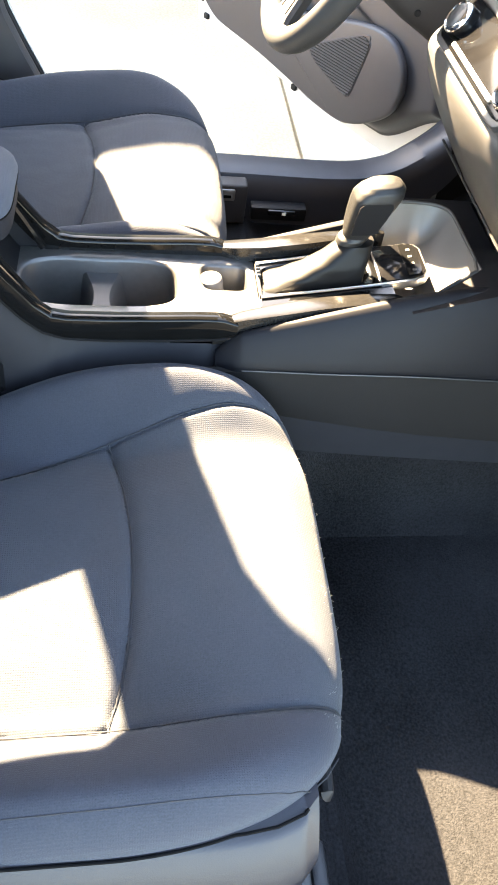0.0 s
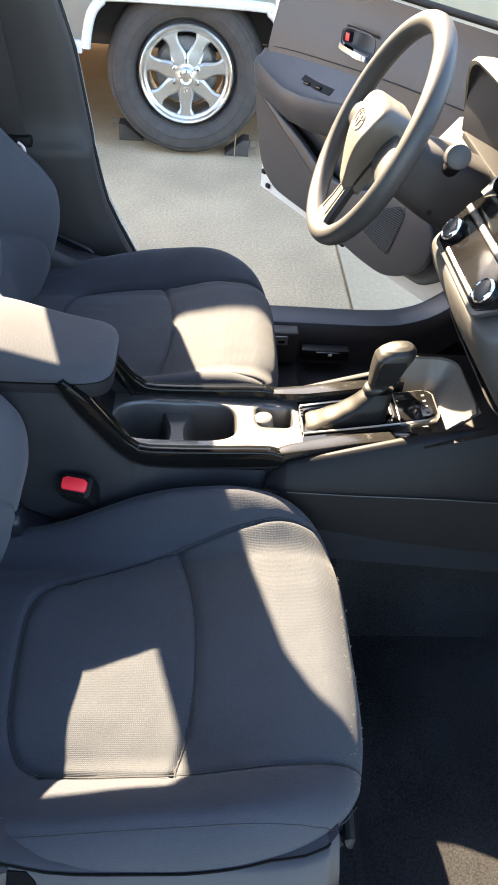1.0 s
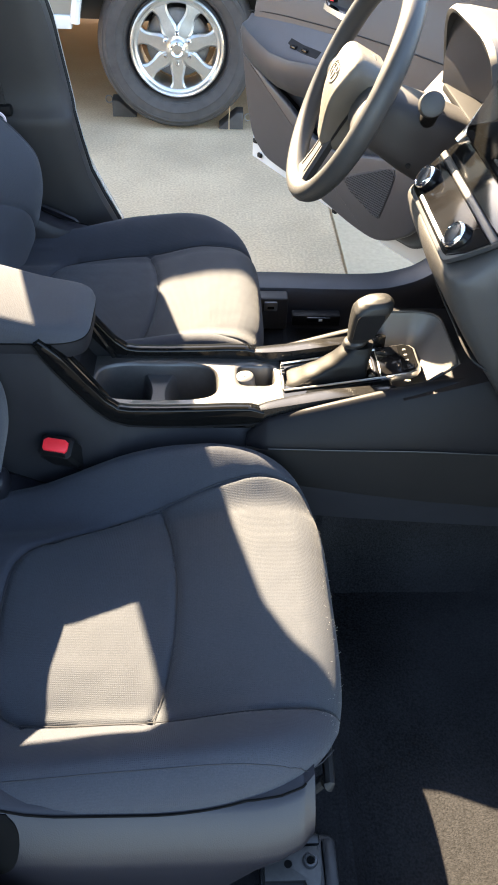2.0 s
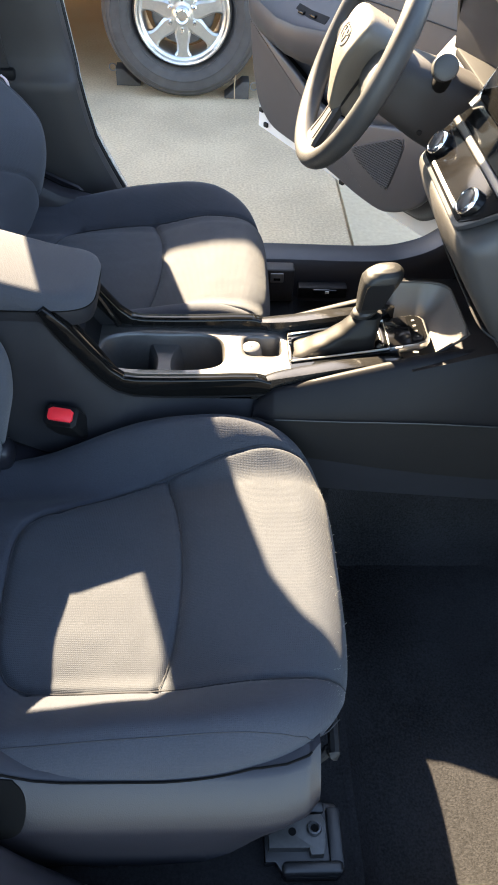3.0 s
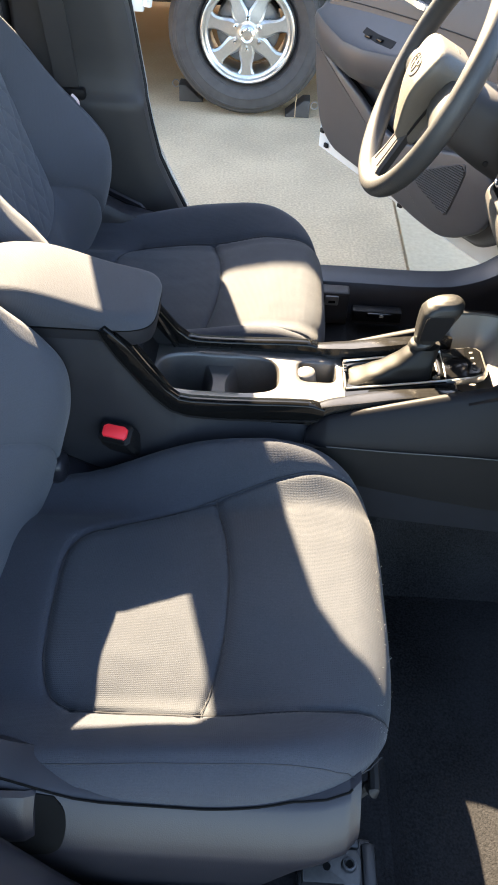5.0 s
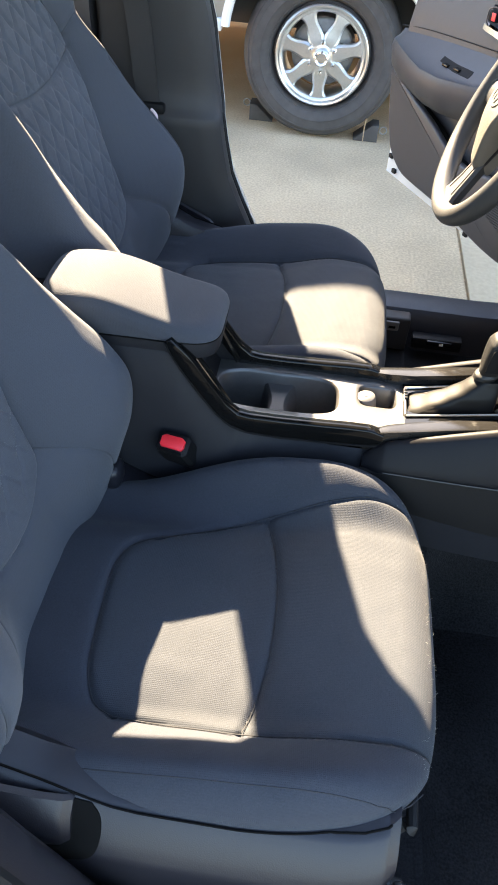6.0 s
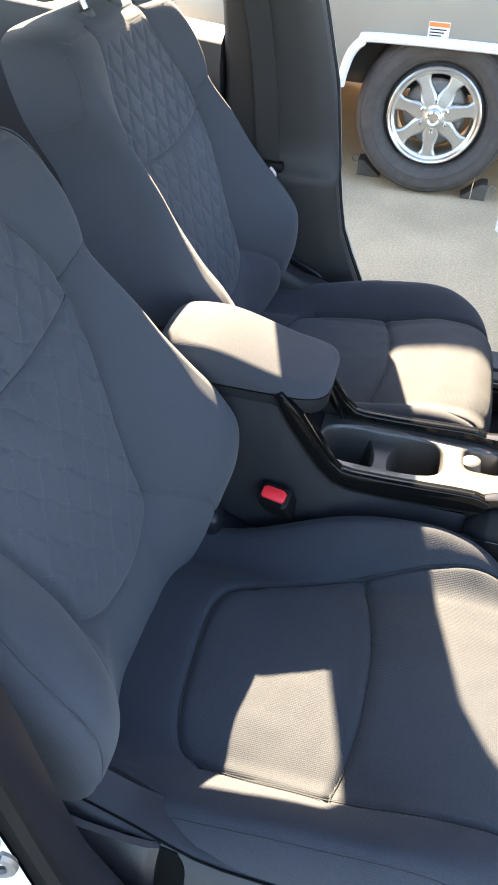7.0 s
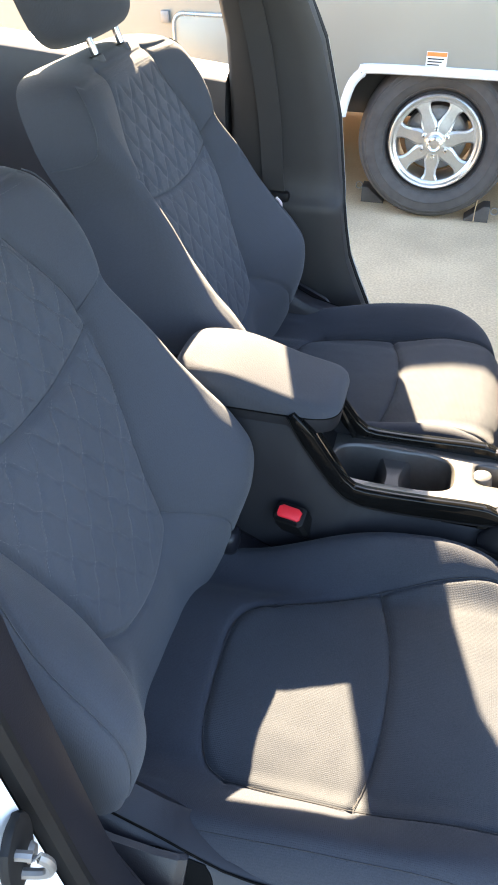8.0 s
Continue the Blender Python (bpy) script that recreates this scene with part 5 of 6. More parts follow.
# ---- dashboard ----
def dashboard():
    d = thing("dashboard", (0.6, YC, 0.6), "dark grey dashboard with centre stack and climate panel", "dashboard")
    off = Matrix.Translation((-0.6, -YC, -0.6))
    def put(name, bm, mat, label="", parent=None):
        bmesh.ops.transform(bm, matrix=off, verts=bm.verts)
        return part(name, bm, mat, parent or d, label)
    # centre stack: a padded nose that falls away towards the console
    prof = smooth_line([(0.62, 0, 0.47), (0.585, 0, 0.49), (0.53, 0, 0.56), (0.47, 0, 0.645), (0.412, 0, 0.722), (0.378, 0, 0.772), (0.362, 0, 0.805), (0.358, 0, 0.826), (0.366, 0, 0.838), (0.390, 0, 0.860), (0.418, 0, 0.886), (0.442, 0, 0.912), (0.468, 0, 0.96), (0.50, 0, 1.02), (0.54, 0, 1.04)], 56)
    rings = []
    for y, inset in ((-0.152, 0.05), (-0.149, 0.024), (-0.142, 0.008), (-0.128, 0.0), (0.0, -0.004), (0.128, 0.0), (0.142, 0.008), (0.149, 0.024), (0.152, 0.05)):
        rings.append([(p.x + inset + 0.008, YC + y - 0.006, p.z) for p in prof] + [(0.75, YC + y, 1.04), (0.75, YC + y, 0.47)])
    put("padded_nose", loft(rings), M_PAD, "soft grained grey padding")
    put("pad_seam", tube(smooth_line([(0.455, YC - 0.145, 0.69), (0.425, YC - 0.128, 0.705), (0.418, YC - 0.05, 0.712), (0.418, YC + 0.05, 0.712), (0.425, YC + 0.128, 0.705)], 20), 0.0018, 6), M_SEAL)
    # climate panel: a face that leans far back; x across the car (left is +), y up the face, z outwards
    def facing(x, z, deg):
        a = radians(deg)
        return Matrix.Translation((x, YC, z)) @ Matrix(((0, math.cos(a), -math.sin(a), 0), (1, 0, 0, 0), (0, math.sin(a), math.cos(a), 0), (0, 0, 0, 1)))
    face = facing(0.366, 0.838, 42) @ Matrix.Translation((-0.010, 0, 0))
    def rounded(hw, y0, y1, r=0.012):
        pts = []
        for cx, cy, a0 in ((hw - r, y1 - r, 0), (-hw + r, y1 - r, 90), (-hw + r, y0 + r, 180), (hw - r, y0 + r, 270)):
            pts += [(cx + r * math.cos(radians(a0 + 15 * k)), cy + r * math.sin(radians(a0 + 15 * k))) for k in range(7)]
        return pts
    def outline(w, lift):
        pts = [(0.131 - w, 0.056), (0.126 - w, 0.030), (0.113 - w, 0.010 + lift), (0.104 - w, 0.000 + lift), (0.094 - w, -0.003 + lift)]
        pts += [(-0.094 + w, -0.003 + lift), (-0.103 + w, -0.001 + lift), (-0.109 + w, 0.005 + lift), (-0.122 + w, 0.026), (-0.136 + w, 0.056)]
        return pts[::-1]
    put("panel_frame", prism(outline(0, 0), 0.008, 0.002, m=face), M_BEZEL, "satin silver frame")
    put("climate_panel", prism(outline(0.003, 0.0060), 0.0065, 0.0015, m=face @ Matrix.Translation((0, 0, 0.0035))), M_SMOKE, "dark gloss climate panel")
    put("panel_bridge", prism([(0.132, 0.056), (-0.137, 0.056), (-0.140, 0.067), (0.134, 0.067)][::-1], 0.010, 0.003, m=face, segs=3), M_SATIN2, "satin grey strip under the radio")
    put("vent_base", prism([(0.134, 0.0675), (-0.140, 0.0675), (-0.140, 0.105), (0.134, 0.105)][::-1], 0.008, 0.002, m=face), M_GLOSS, "gloss black base of the radio")
    put("button_strip", prism([(x - 0.006, y - 0.0055) for x, y in rounded(0.066, 0.012, 0.0175, 0.0027)], 0.003, 0.001, m=face @ Matrix.Translation((0, 0, 0.0095))), M_SATIN, "silver button strip")
    for k in range(5):
        put("button_mark", box((-0.062 + 0.027 * k, 0.0081, 0.0126), (-0.056 + 0.027 * k, 0.0104, 0.0132), 0, m=face), M_SEAL, "dark mark")
    for x in (0.086, -0.086):
        here = face @ Matrix.Translation((x, 0.030, 0.002)) @ pose(0, 0, 0, 14, 0, 0)
        kn = put("climate_knob", lathe([(0, 0.020), (0.0135, 0.020), (0.0155, 0.0185), (0.0175, 0.016), (0.0185, 0.012), (0.0185, 0.004), (0.020, 0.002), (0.020, -0.004)], 40, m=here), M_SMOKE, "black climate knob")
        k2 = lathe([(0.0138, 0.0200), (0.0150, 0.0212), (0.0168, 0.0200), (0.0180, 0.0165), (0.0172, 0.0145)], 40, m=here)
        bmesh.ops.transform(k2, matrix=off, verts=k2.verts)
        part("ring", k2, M_CHROME, kn, "chrome ring")
        k3 = lathe([(0, 0.0208), (0.0128, 0.0208), (0.0136, 0.0202)], 36, m=here)
        bmesh.ops.transform(k3, matrix=off, verts=k3.verts)
        part("cap", k3, M_BEZEL, kn, "satin grey cap")
    # radio block above with vents and a satin edge
    up = facing(0.438, 0.906, 68)
    put("radio", prism(rounded(0.125, 0.004, 0.15, 0.012), 0.010, 0.003, m=up), M_GLOSS, "gloss black radio")
    for k in range(4):
        put("vent_slat", box((-0.115, 0.020 + 0.013 * k, 0.006), (-0.02, 0.024 + 0.013 * k, 0.020), 0.0015, m=up), M_SEAL, "black vent slat")
    put("radio_trim", tube(smooth_line([(0.425, YC + 0.130, 0.900), (0.440, YC + 0.130, 0.922), (0.468, YC + 0.130, 0.98), (0.492, YC + 0.128, 1.03)], 14), 0.0045, 8), M_SATIN, "satin trim strip")
    # main panel
    def main(y0, y1, prof):
        return prism(prof, y1 - y0, 0.03, m=Matrix.Translation((0, y1, 0)) @ pose(0, 0, 0, 90, 0, 0), segs=3)
    put("dash_panel", main(0.50, 1.09, [(0.86, 0.52), (0.66, 0.60), (0.60, 0.70), (0.58, 0.78), (0.575, 0.84), (0.62, 0.92), (0.75, 0.965), (1.12, 0.95), (1.12, 0.52)]), M_PAD, "grey padded dash panel")
    put("dash_panel", main(-0.35, 0.245, [(0.80, 0.55), (0.70, 0.62), (0.64, 0.72), (0.62, 0.86), (0.66, 0.94), (0.75, 0.97), (1.12, 0.95), (1.12, 0.55)]), M_PAD, "grey padded dash panel")
    put("knee_cover", main(0.53, 1.06, [(0.72, 0.56), (0.62, 0.60), (0.515, 0.71), (0.495, 0.78), (0.54, 0.84), (0.72, 0.87)]), M_PAD, "dark grey knee cover under the column")
    # instrument hood over the gauges
    rings = []
    for x, hw, z0, z1 in ((0.475, 0.160, 0.860, 1.000), (0.483, 0.166, 0.855, 1.006), (0.505, 0.167, 0.853, 1.006), (0.62, 0.162, 0.855, 0.99), (0.74, 0.15, 0.86, 0.965)):
        ring = []
        for flip in (0, 1):
            for k in range(33):
                a = math.pi * (k if not flip else 32 - k) / 32
                cx, sx = math.cos(a), math.sin(a)
                rr = (abs(cx) ** 4.5 + abs(sx) ** 4.5) ** (-1 / 4.5)
                ring.append((x + 0.03 * (1 - sx * rr) + 0.004 * flip, 0.735 + (hw - 0.005 * flip) * rr * cx, z0 + (z1 - z0 - 0.006 * flip) * rr * sx))
        rings.append(ring)
    put("instrument_hood", loft(rings), M_PAD, "grey instrument hood")
    put("gauge_face", box((0.552, 0.59, 0.868), (0.560, 0.755, 0.985), 0.0), M_GLOSS, "dark gauge glass")
    # added plate, standing in for the hood's inner wall under bounced light
    put("hood_wall_plate", loft([[(x, y, z) for x, z in ((x0, 0.862), (x0 - 0.004, 0.90), (x0 - 0.002, 0.99), (x0 + 0.02, 0.99), (x0 + 0.02, 0.862))] for x0, y in ((0.552, 0.756), (0.540, 0.79), (0.518, 0.84), (0.500, 0.888))]), M_DOOR, "added plate for the bounce-lit inner wall of the hood")
    put("hood_floor", box((0.50, 0.59, 0.850), (0.62, 0.88, 0.864), 0.004), M_SOFT)
    put("side_vent", box((0.575, 0.95, 0.82), (0.64, 1.05, 0.93), 0.02, 3), M_SATIN, "bright edged side vent")


dashboard()


def steering_wheel():
    at = Vector((0.300, 0.732, 0.900))
    w = thing("steering_wheel", at, "dark grey three-spoke steering wheel with sunlit airbag cover", "steering wheel")
    # local x up the wheel, y to the driver's left, z towards the driver
    a = radians(24)
    tilt = Matrix(((math.sin(a), 0, -math.cos(a), 0), (0, 1, 0, 0), (math.cos(a), 0, math.sin(a), 0), (0, 0, 0, 1)))
    def put(name, bm, mat, label=""):
        bmesh.ops.transform(bm, matrix=tilt, verts=bm.verts)
        return part(name, bm, mat, w, label)
    ring = [Vector((0.182 * math.cos(t), 0.184 * math.sin(t), 0.0)) for t in [2 * math.pi * k / 96 for k in range(96)]]
    put("rim", tube(ring, 0.0165, 16, closed=True, flat=1.12), M_LEATHER, "dark grained rim")
    def top(x, y):
        return 0.034 - 2.0 * (x * x + y * y * 0.8) - 0.010 * ramp01(-x, 0.0, 0.09)
    put("airbag_cover", pillow(-0.023, 0, 0.080, 0.067, 4.0, top, -0.030, 0.15, 60, 60, squeeze=lambda x: 1.0 - 0.62 * ramp01(-x, -0.045, 0.085)), M_AIRBAG, "grained grey airbag cover")
    put("cover_edge", tube([Vector((-0.023 + 0.0785 * c * r, (0.0645 * q * r) * (1.0 - 0.58 * ramp01(0.023 - 0.0785 * c * r, -0.045, 0.085)), -0.012)) for c, q, r in [(math.cos(t), math.sin(t), (abs(math.cos(t)) ** 2.8 + abs(math.sin(t)) ** 2.8) ** (-1 / 2.8)) for t in [2 * math.pi * k / 60 for k in range(60)]]], 0.0025, 6, closed=True), M_SEAL)
    for rx, ry, ox in ((0.017, 0.026, 0.008), (0.014, 0.009, 0.010), (0.005, 0.020, 0.014)):
        put("badge", tube([Vector((ox + rx * math.cos(t), ry * math.sin(t), 0.0345 - 2.0 * ((ox + rx * math.cos(t)) ** 2 + 0.8 * (ry * math.sin(t)) ** 2))) for t in [2 * math.pi * k / 36 for k in range(36)]], 0.0011, 6, closed=True), M_AIRBAG, "plain oval badge")
    for t in (97, -97):
        v = Vector((math.cos(radians(t)), math.sin(radians(t)), 0))
        put("spoke", tube([v * 0.05 + Vector((0, 0, -0.018)), v * 0.11 + Vector((0, 0, -0.012)), v * 0.175], [0.036, 0.028, 0.020], 14, flat=0.35), M_LEATHER)
    low = [(-0.055, 0.024, -0.010), (-0.090, 0.023, -0.007), (-0.125, 0.025, -0.004), (-0.155, 0.031, 0.000), (-0.178, 0.044, 0.002)]
    put("spoke", loft([[(x, -hw, z - 0.004), (x, -hw + 0.004, z + 0.002), (x, hw - 0.004, z + 0.002), (x, hw, z - 0.004), (x, hw - 0.006, z - 0.016), (x, -hw + 0.006, z - 0.016)] for x, hw, z in low]), M_LEATHER, "grey lower spoke")
    for y in (-0.013, 0.013):
        put("spoke_groove", tube([Vector((x, y * hw / 0.024, z + 0.002)) for x, hw, z in low[1:4]], 0.0014, 6), M_SEAL, "dark groove")
    put("hub_back", lathe([(0.0, -0.02), (0.050, -0.02), (0.054, -0.035), (0.048, -0.06), (0.040, -0.065)], 40), M_SOFT)
    rows = []
    for q, hw, hh in ((0.055, 0.046, 0.040), (0.070, 0.056, 0.050), (0.14, 0.064, 0.060), (0.22, 0.068, 0.066), (0.28, 0.068, 0.066)):
        ring = []
        for k in range(32):
            t = 2 * math.pi * k / 32
            cx, sx = math.cos(t), math.sin(t)
            rr = (abs(cx) ** 4 + abs(sx) ** 4) ** -0.25
            ring.append((-0.018 + hh * rr * cx, hw * rr * sx, -q))
        rows.append(ring)
    put("column_cover", loft(rows), M_TRIM, "dark column cover")
    put("cover_screw", lathe([(0, 0.002), (0.004, 0.002), (0.005, 0.0)], 12, m=Matrix.Translation((-0.055, -0.064, -0.14)) @ pose(0, 0, 0, 90, 0, 0)), M_SEAL)
    # wiper stalk with its round end
    put("stalk", tube([Vector((0.020, -0.050, -0.13)), Vector((0.040, -0.10, -0.110)), Vector((0.060, -0.140, -0.086))], [0.014, 0.013, 0.012], 12), M_SOFT, "black wiper stalk")
    put("stalk_knob", lathe([(0, 0.026), (0.014, 0.026), (0.0175, 0.0245), (0.0185, 0.021), (0.0185, 0.004), (0.0175, 0.002), (0.0175, -0.002), (0.0185, -0.004), (0.0185, -0.014), (0.013, -0.020), (0, -0.020)], 32, m=Matrix.Translation((0.062, -0.156, -0.080)) @ pose(0, 0, 0, 72, 0, 14)), M_LEATHER, "ribbed stalk end")


steering_wheel()


def driver_door():
    d = thing("vehicle_door", (0.80, 1.20, 0.27), "open driver's car door with dark grey trim and chrome handle", "car door")
    d.matrix_basis = pose(0.80, 1.20, 0.27, 0, 0, -55.7)
    # local: x runs from the hinge (0) to the latch (-1), -y is the inside, z = 0 at the bottom
    def panel(u, v):
        foot = 0.006 - 0.024 * ramp01(-0.05 - 0.95 * u, -0.85, -0.45) + 0.11 * ramp01(-0.05 - 0.95 * u, -0.29, -0.06)
        z = foot + (0.662 - foot) * v
        left = -1.012 + 0.16 * (1 - ramp01(z, 0.02, 0.30)) ** 1.6 + 0.012 * ramp01(z, 0.4, 0.6)
        x = -0.05 + (left + 0.05) * u
        y = -0.055 - 0.012 * math.sin(min(1, v * 1.4) * math.pi) + 0.03 * ramp01(z, 0.45, 0.65)
        e = min(u, 1 - u, v * 0.6, 1.0)
        y += 0.045 * (1 - ramp01(e, 0.0, 0.05)) ** 2
        well = (1 - ramp01(abs(z - 0.23 + 0.30 * (x + 0.60)), 0.07, 0.10)) * (1 - ramp01(abs(x + 0.56), 0.22, 0.30))
        y += 0.030 * well
        grip = (1 - ramp01(max(abs(x + 0.598) - 0.064, abs(z - 0.546) - 0.029), -0.012, 0.004))
        y += 0.022 * grip
        return (x, y, z)
    part("inner_panel", surf(panel, 150, 110), M_DOOR, d, "dark grey moulded door trim")
    part("door_frame", prism([(-1.02, -0.016), (-0.80, -0.030), (-0.50, -0.048), (-0.30, -0.058), (0.0, -0.062), (0.0, 0.655), (-1.02, 0.655)], 0.02, 0.005, m=Matrix.Translation((0, 0.012, 0)) @ pose(0, 0, 0, 90, 0, 0)), M_WHITE, d, "white painted door frame")
    part("outer_skin", loft([[(x, 0.014 + b, z) for b, z in ((0.0, -0.012), (0.03, -0.01), (0.062, 0.15), (0.07, 0.40), (0.055, 0.60), (0.03, 0.645), (0.0, 0.645))] for x in (-1.022, -0.7, -0.3, 0.0)]), M_WHITE, d, "white painted skin")
    for x, z in ((-0.998, 0.045), (-0.970, 0.004), (-0.57, -0.036)):
        part("seal_clip", box((x - 0.010, -0.018, z - 0.008), (x + 0.010, -0.008, z + 0.008), 0.004), M_SEAL, d)
    # storage pocket: a moulded front that stands off the panel, with the loudspeaker in it
    pocket = curve2([(-0.985, 0.345), (-0.859, 0.291), (-0.746, 0.249), (-0.642, 0.200), (-0.55, 0.186), (-0.44, 0.205), (-0.30, 0.238), (-0.22, 0.232), (-0.172, 0.190), (-0.160, 0.140)], 36)
    pocket += curve2([(-0.160, 0.134), (-0.172, 0.092), (-0.196, 0.062), (-0.232, 0.036), (-0.280, 0.010), (-0.335, -0.004), (-0.43, 0.002), (-0.51, 0.016), (-0.65, 0.037), (-0.798, 0.050), (-0.85, 0.060), (-0.893, 0.085), (-0.920, 0.112), (-0.936, 0.145), (-0.962, 0.220), (-0.985, 0.335)], 60)
    pk = part("door_pocket", prism(pocket, 0.022, 0.008, m=Matrix.Translation((0, -0.068, 0)) @ pose(0, 0, 0, 90, 0, 0), segs=3), M_DOOR, d, "dark grey moulded door pocket")
    # black sheet behind the pocket front, painting the shade inside it
    part("pocket_shade", prism([(x * 0.97 - 0.012, z * 0.94 + 0.004) for x, z in pocket[:37]] + [(-0.22, 0.10), (-0.9, 0.10)], 0.014, 0.0, m=Matrix.Translation((0, -0.050, 0)) @ pose(0, 0, 0, 90, 0, 0)), M_DARK, pk, "black sheet for the shade inside the pocket")
    part("trim_seam", tube(smooth_line([(-1.005, -0.0545, 0.447), (-0.90, -0.0555, 0.462), (-0.76, -0.0552, 0.473), (-0.57, -0.0545, 0.484), (-0.40, -0.054, 0.49), (-0.20, -0.0535, 0.492)], 30), 0.0016, 6), M_SEAL, d, "dark seam across the trim")
    # armrest shelf with the window switch
    outs = [(-1.0, 0.425, 0.012, 0.444), (-0.985, 0.424, 0.034, 0.447), (-0.93, 0.418, 0.055, 0.455), (-0.85, 0.408, 0.075, 0.463), (-0.78, 0.40, 0.088, 0.469), (-0.70, 0.398, 0.084, 0.474), (-0.60, 0.405, 0.060, 0.480), (-0.52, 0.415, 0.035, 0.484), (-0.45, 0.42, 0.012, 0.486)]
    def shelf(x, zt, out, zs, f, up=0.0):
        return (x, -0.050 - (out + 0.010) * f - 0.3 * up, zt - 0.004 + (zs - zt) * (1 - f) ** 1.8 + up)
    rows = []
    for r in smooth_rows(outs, 40):
        x, zt, out, zs = r
        rows.append([shelf(*r, f) for f in (0.0, 0.12, 0.26, 0.42, 0.6, 0.8, 0.94, 1.0)] + [(x, -0.066 - out, zt - 0.02), (x, -0.060 - out * 0.95, zt - 0.07), (x, -0.056 - out * 0.6, zt - 0.105), (x, -0.05, zt - 0.12)])
    arm = part("door_armrest", loft(rows), M_DOOR, d, "dark grey door armrest")
    plate_rows = [r for r in smooth_rows(outs, 60) if -0.765 < r[0] < -0.615]
    part("switch_plate", loft([[shelf(*r, f0 + (f1 - f0) * k / 4, 0.0012 if 0 < k < 4 else -0.002) for k in range(5)] for r, f0, f1 in [(r, 0.30 + 0.1 * (r[0] + 0.76) / 0.15, 0.52 + 0.26 * (r[0] + 0.76) / 0.15) for r in plate_rows]]), M_SOFT, arm, "black switch plate")
    for k in (3, 7):
        r = plate_rows[min(k, len(plate_rows) - 1)]
        at = shelf(*r, 0.52, 0.0)
        part("window_switch", box((at[0] - 0.012, at[1] - 0.007, at[2] - 0.003), (at[0] + 0.012, at[1] + 0.007, at[2] + 0.005), 0.002), M_GLOSS, arm, "gloss black window switch")
    # no slot is cut: a black wedge paints the shade in the grip
    part("slot_shade", loft([[(x, -0.06 - o, z + 0.003), (x, -0.066 - o, z), (x, -0.06 - o, z - 0.003)] for x, z, o in ((-0.73, 0.332, 0.0765), (-0.66, 0.346, 0.0665), (-0.58, 0.362, 0.0495))]), M_DARK, arm, "black wedge for the shade of the grip slot")
    # handle in its bowl
    part("handle_bezel", tube([(-0.598 + 0.066 * (abs(math.cos(t)) ** 0.5) * (1 if math.cos(t) > 0 else -1), -0.051, 0.546 + 0.031 * (abs(math.sin(t)) ** 0.5) * (1 if math.sin(t) > 0 else -1)) for t in [2 * math.pi * k / 40 for k in range(40)]], 0.0022, 6, closed=True, up=(0, 1, 0)), M_DOOR, d, "bowl edge")
    part("door_handle", loft([[(x, -0.050 - o, z + 0.010), (x, -0.060 - o, z + 0.007), (x, -0.062 - o, z - 0.006), (x, -0.050 - o, z - 0.010)] for x, z, o in ((-0.660, 0.529, 0.0), (-0.64, 0.527, 0.006), (-0.58, 0.521, 0.008), (-0.552, 0.519, 0.004), (-0.545, 0.519, 0.0))]), M_CHROME, d, "satin chrome handle")
    part("lock_lever", box((-0.650, -0.062, 0.543), (-0.622, -0.045, 0.569), 0.004), M_SOFT, d, "lock lever")
    part("lock_mark", box((-0.636, -0.0635, 0.547), (-0.622, -0.0610, 0.566), 0.001), M_RED, d, "red lock mark")
    # loudspeaker grille of fine slats
    grille = [(-0.462, 0.118), (-0.456, 0.134), (-0.302, 0.213), (-0.282, 0.206), (-0.280, 0.188), (-0.307, 0.080), (-0.316, 0.070), (-0.333, 0.067), (-0.436, 0.100)]
    part("speaker_frame", tube(smooth_line([(x, -0.090, z) for x, z in grille + grille[:1]], 72), 0.0022, 6, up=(0, 1, 0)), M_DOOR, d)
    sp = part("speaker_grille", prism(grille, 0.004, 0.0, m=Matrix.Translation((0, -0.0885, 0)) @ pose(0, 0, 0, 90, 0, 0)), M_SEAL, d, "dark loudspeaker grille")
    for k in range(22):
        z = 0.0705 + 0.0066 * k
        xs = []
        for (xa, za), (xb, zb) in zip(grille, grille[1:] + grille[:1]):
            if (za - z) * (zb - z) < 0:
                xs.append(xa + (xb - xa) * (z - za) / (zb - za))
        if len(xs) == 2:
            part("grille_slat", tube([(min(xs), -0.0925, z), (max(xs), -0.0925, z)], 0.0019, 6), M_TRIM, sp)
    # window frame and glass above the belt
    part("window_seal", tube([(-1.0, -0.02, 0.665), (-0.5, -0.02, 0.676), (-0.1, -0.015, 0.676)], 0.009, 10), M_SEAL, d, "black window seal")
    part("window_glass", box((-0.98, 0.01, 0.66), (-0.20, 0.014, 0.98), 0.0), M_GLASS, d, "clear side window").visible_shadow = False
    part("window_frame", tube(smooth_line([(-1.0, 0.01, 0.66), (-0.97, 0.0, 0.90), (-0.90, -0.02, 1.03), (-0.60, -0.03, 1.07), (-0.30, -0.02, 0.90), (0.02, 0.0, 0.68)], 40), 0.018, 8), M_SEAL, d, "black window frame")
    part("mirror_post", tube([(-0.17, 0.0, 0.68), (-0.20, -0.01, 0.96)], 0.012, 8), M_SEAL, d, "black quarter post")


driver_door()
part_floor = thing("fuel_lever", (0.33, 0.985, 0.275), "black fuel flap lever beside the driver's sill", "lever")
part("housing", box((-0.055, 0.0, -0.022), (0.065, 0.03, 0.008), 0.004), M_SOFT, part_floor)
part("lever", box((-0.02, -0.006, -0.006), (0.04, 0.004, 0.006), 0.003), M_GLOSS, part_floor)
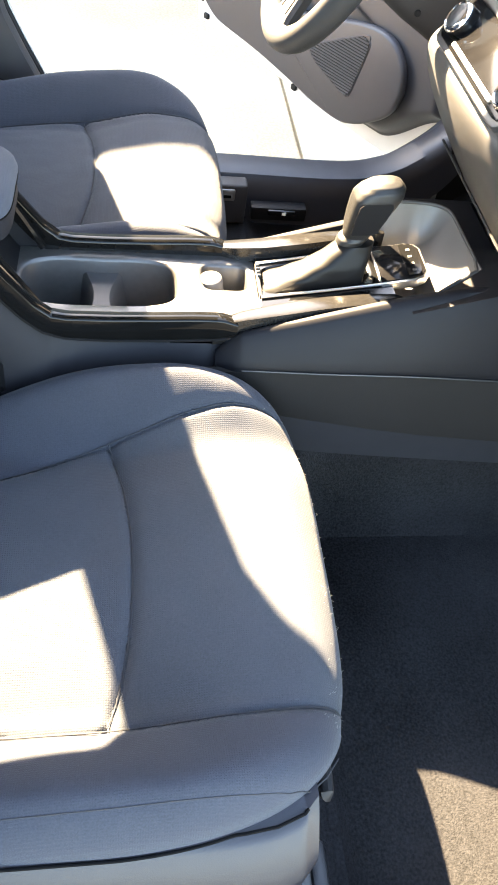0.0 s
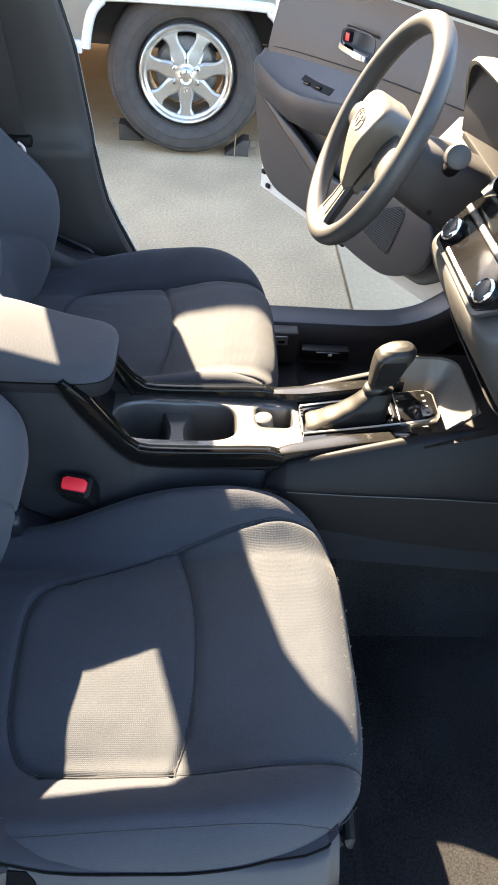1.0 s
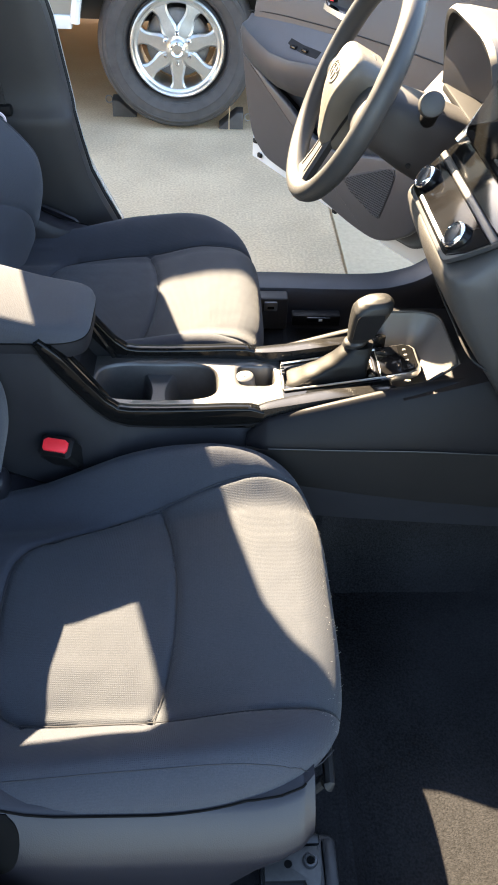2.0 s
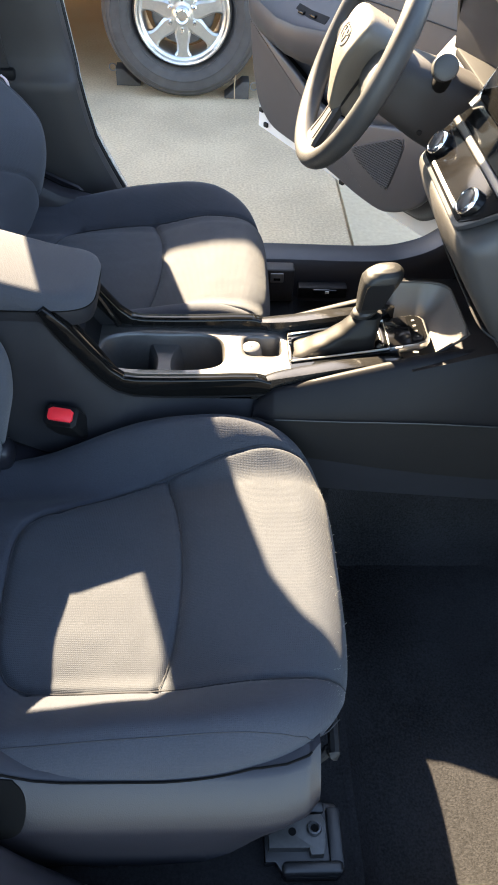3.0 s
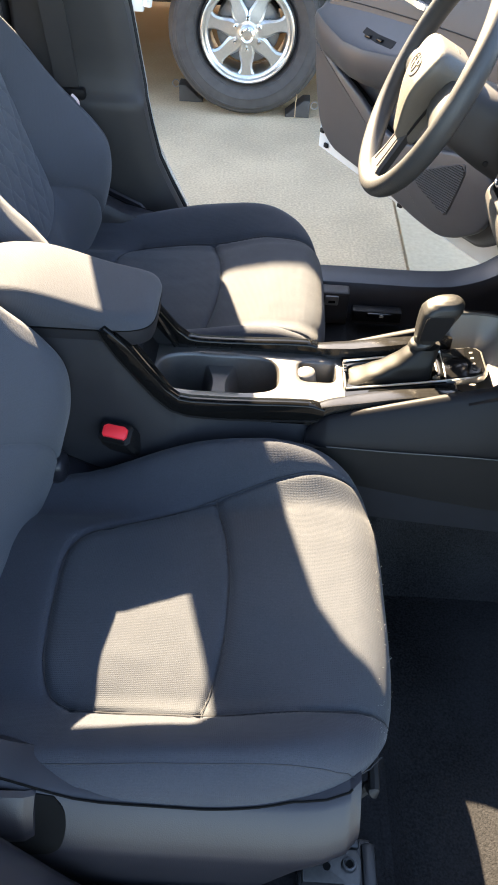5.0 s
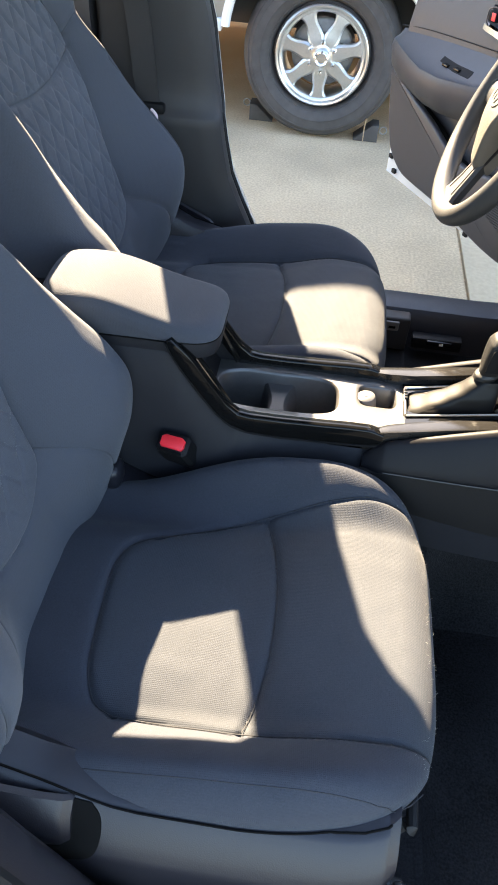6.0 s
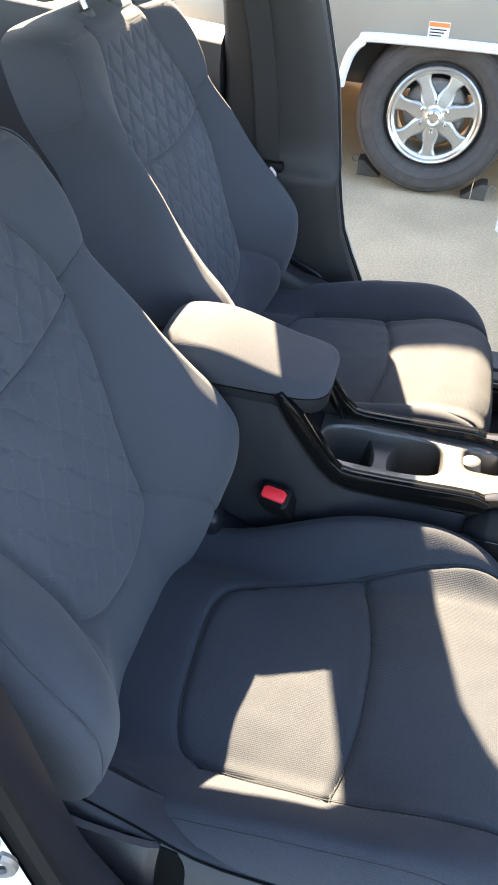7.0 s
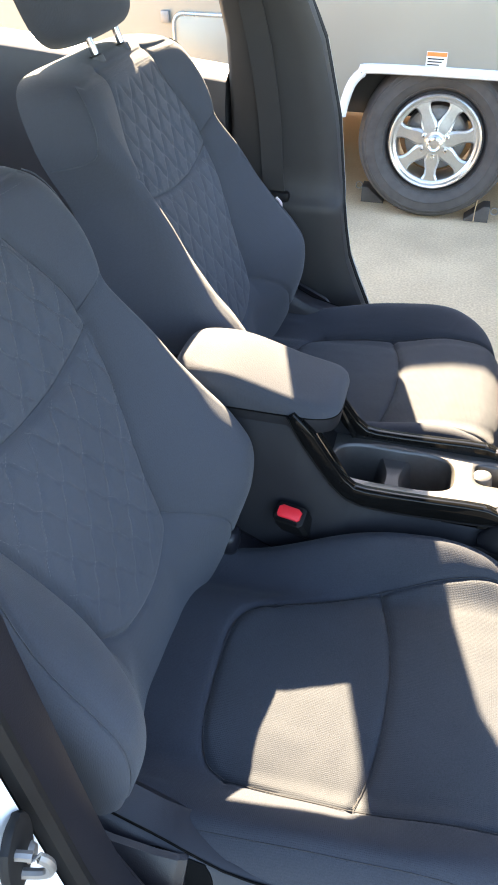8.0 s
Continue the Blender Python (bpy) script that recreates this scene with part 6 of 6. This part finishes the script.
part("lever_mark", box((0.010, -0.0075, -0.003), (0.019, -0.0062, 0.003), 0.0), M_MARK, part_floor, "white mark")


# grey trim cover with a metal clip on the driver's side, beside the seat
cover = thing("trim_cover", (0.19, 0.955, FLOOR), "dark grey trim cover with metal clip by the driver's seat", "trim cover")
part("cover_body", box((-0.09, 0.012, 0.003), (0.070, 0.05, 0.092), 0.006, 3), M_TRIM, cover)
part("clip", box((0.012, 0.008, 0.058), (0.044, 0.014, 0.084), 0.003), M_STEEL, cover, "bright metal clip")
part("clip_slot", box((0.020, 0.0065, 0.066), (0.036, 0.0078, 0.072), 0.0), M_DARK, cover)
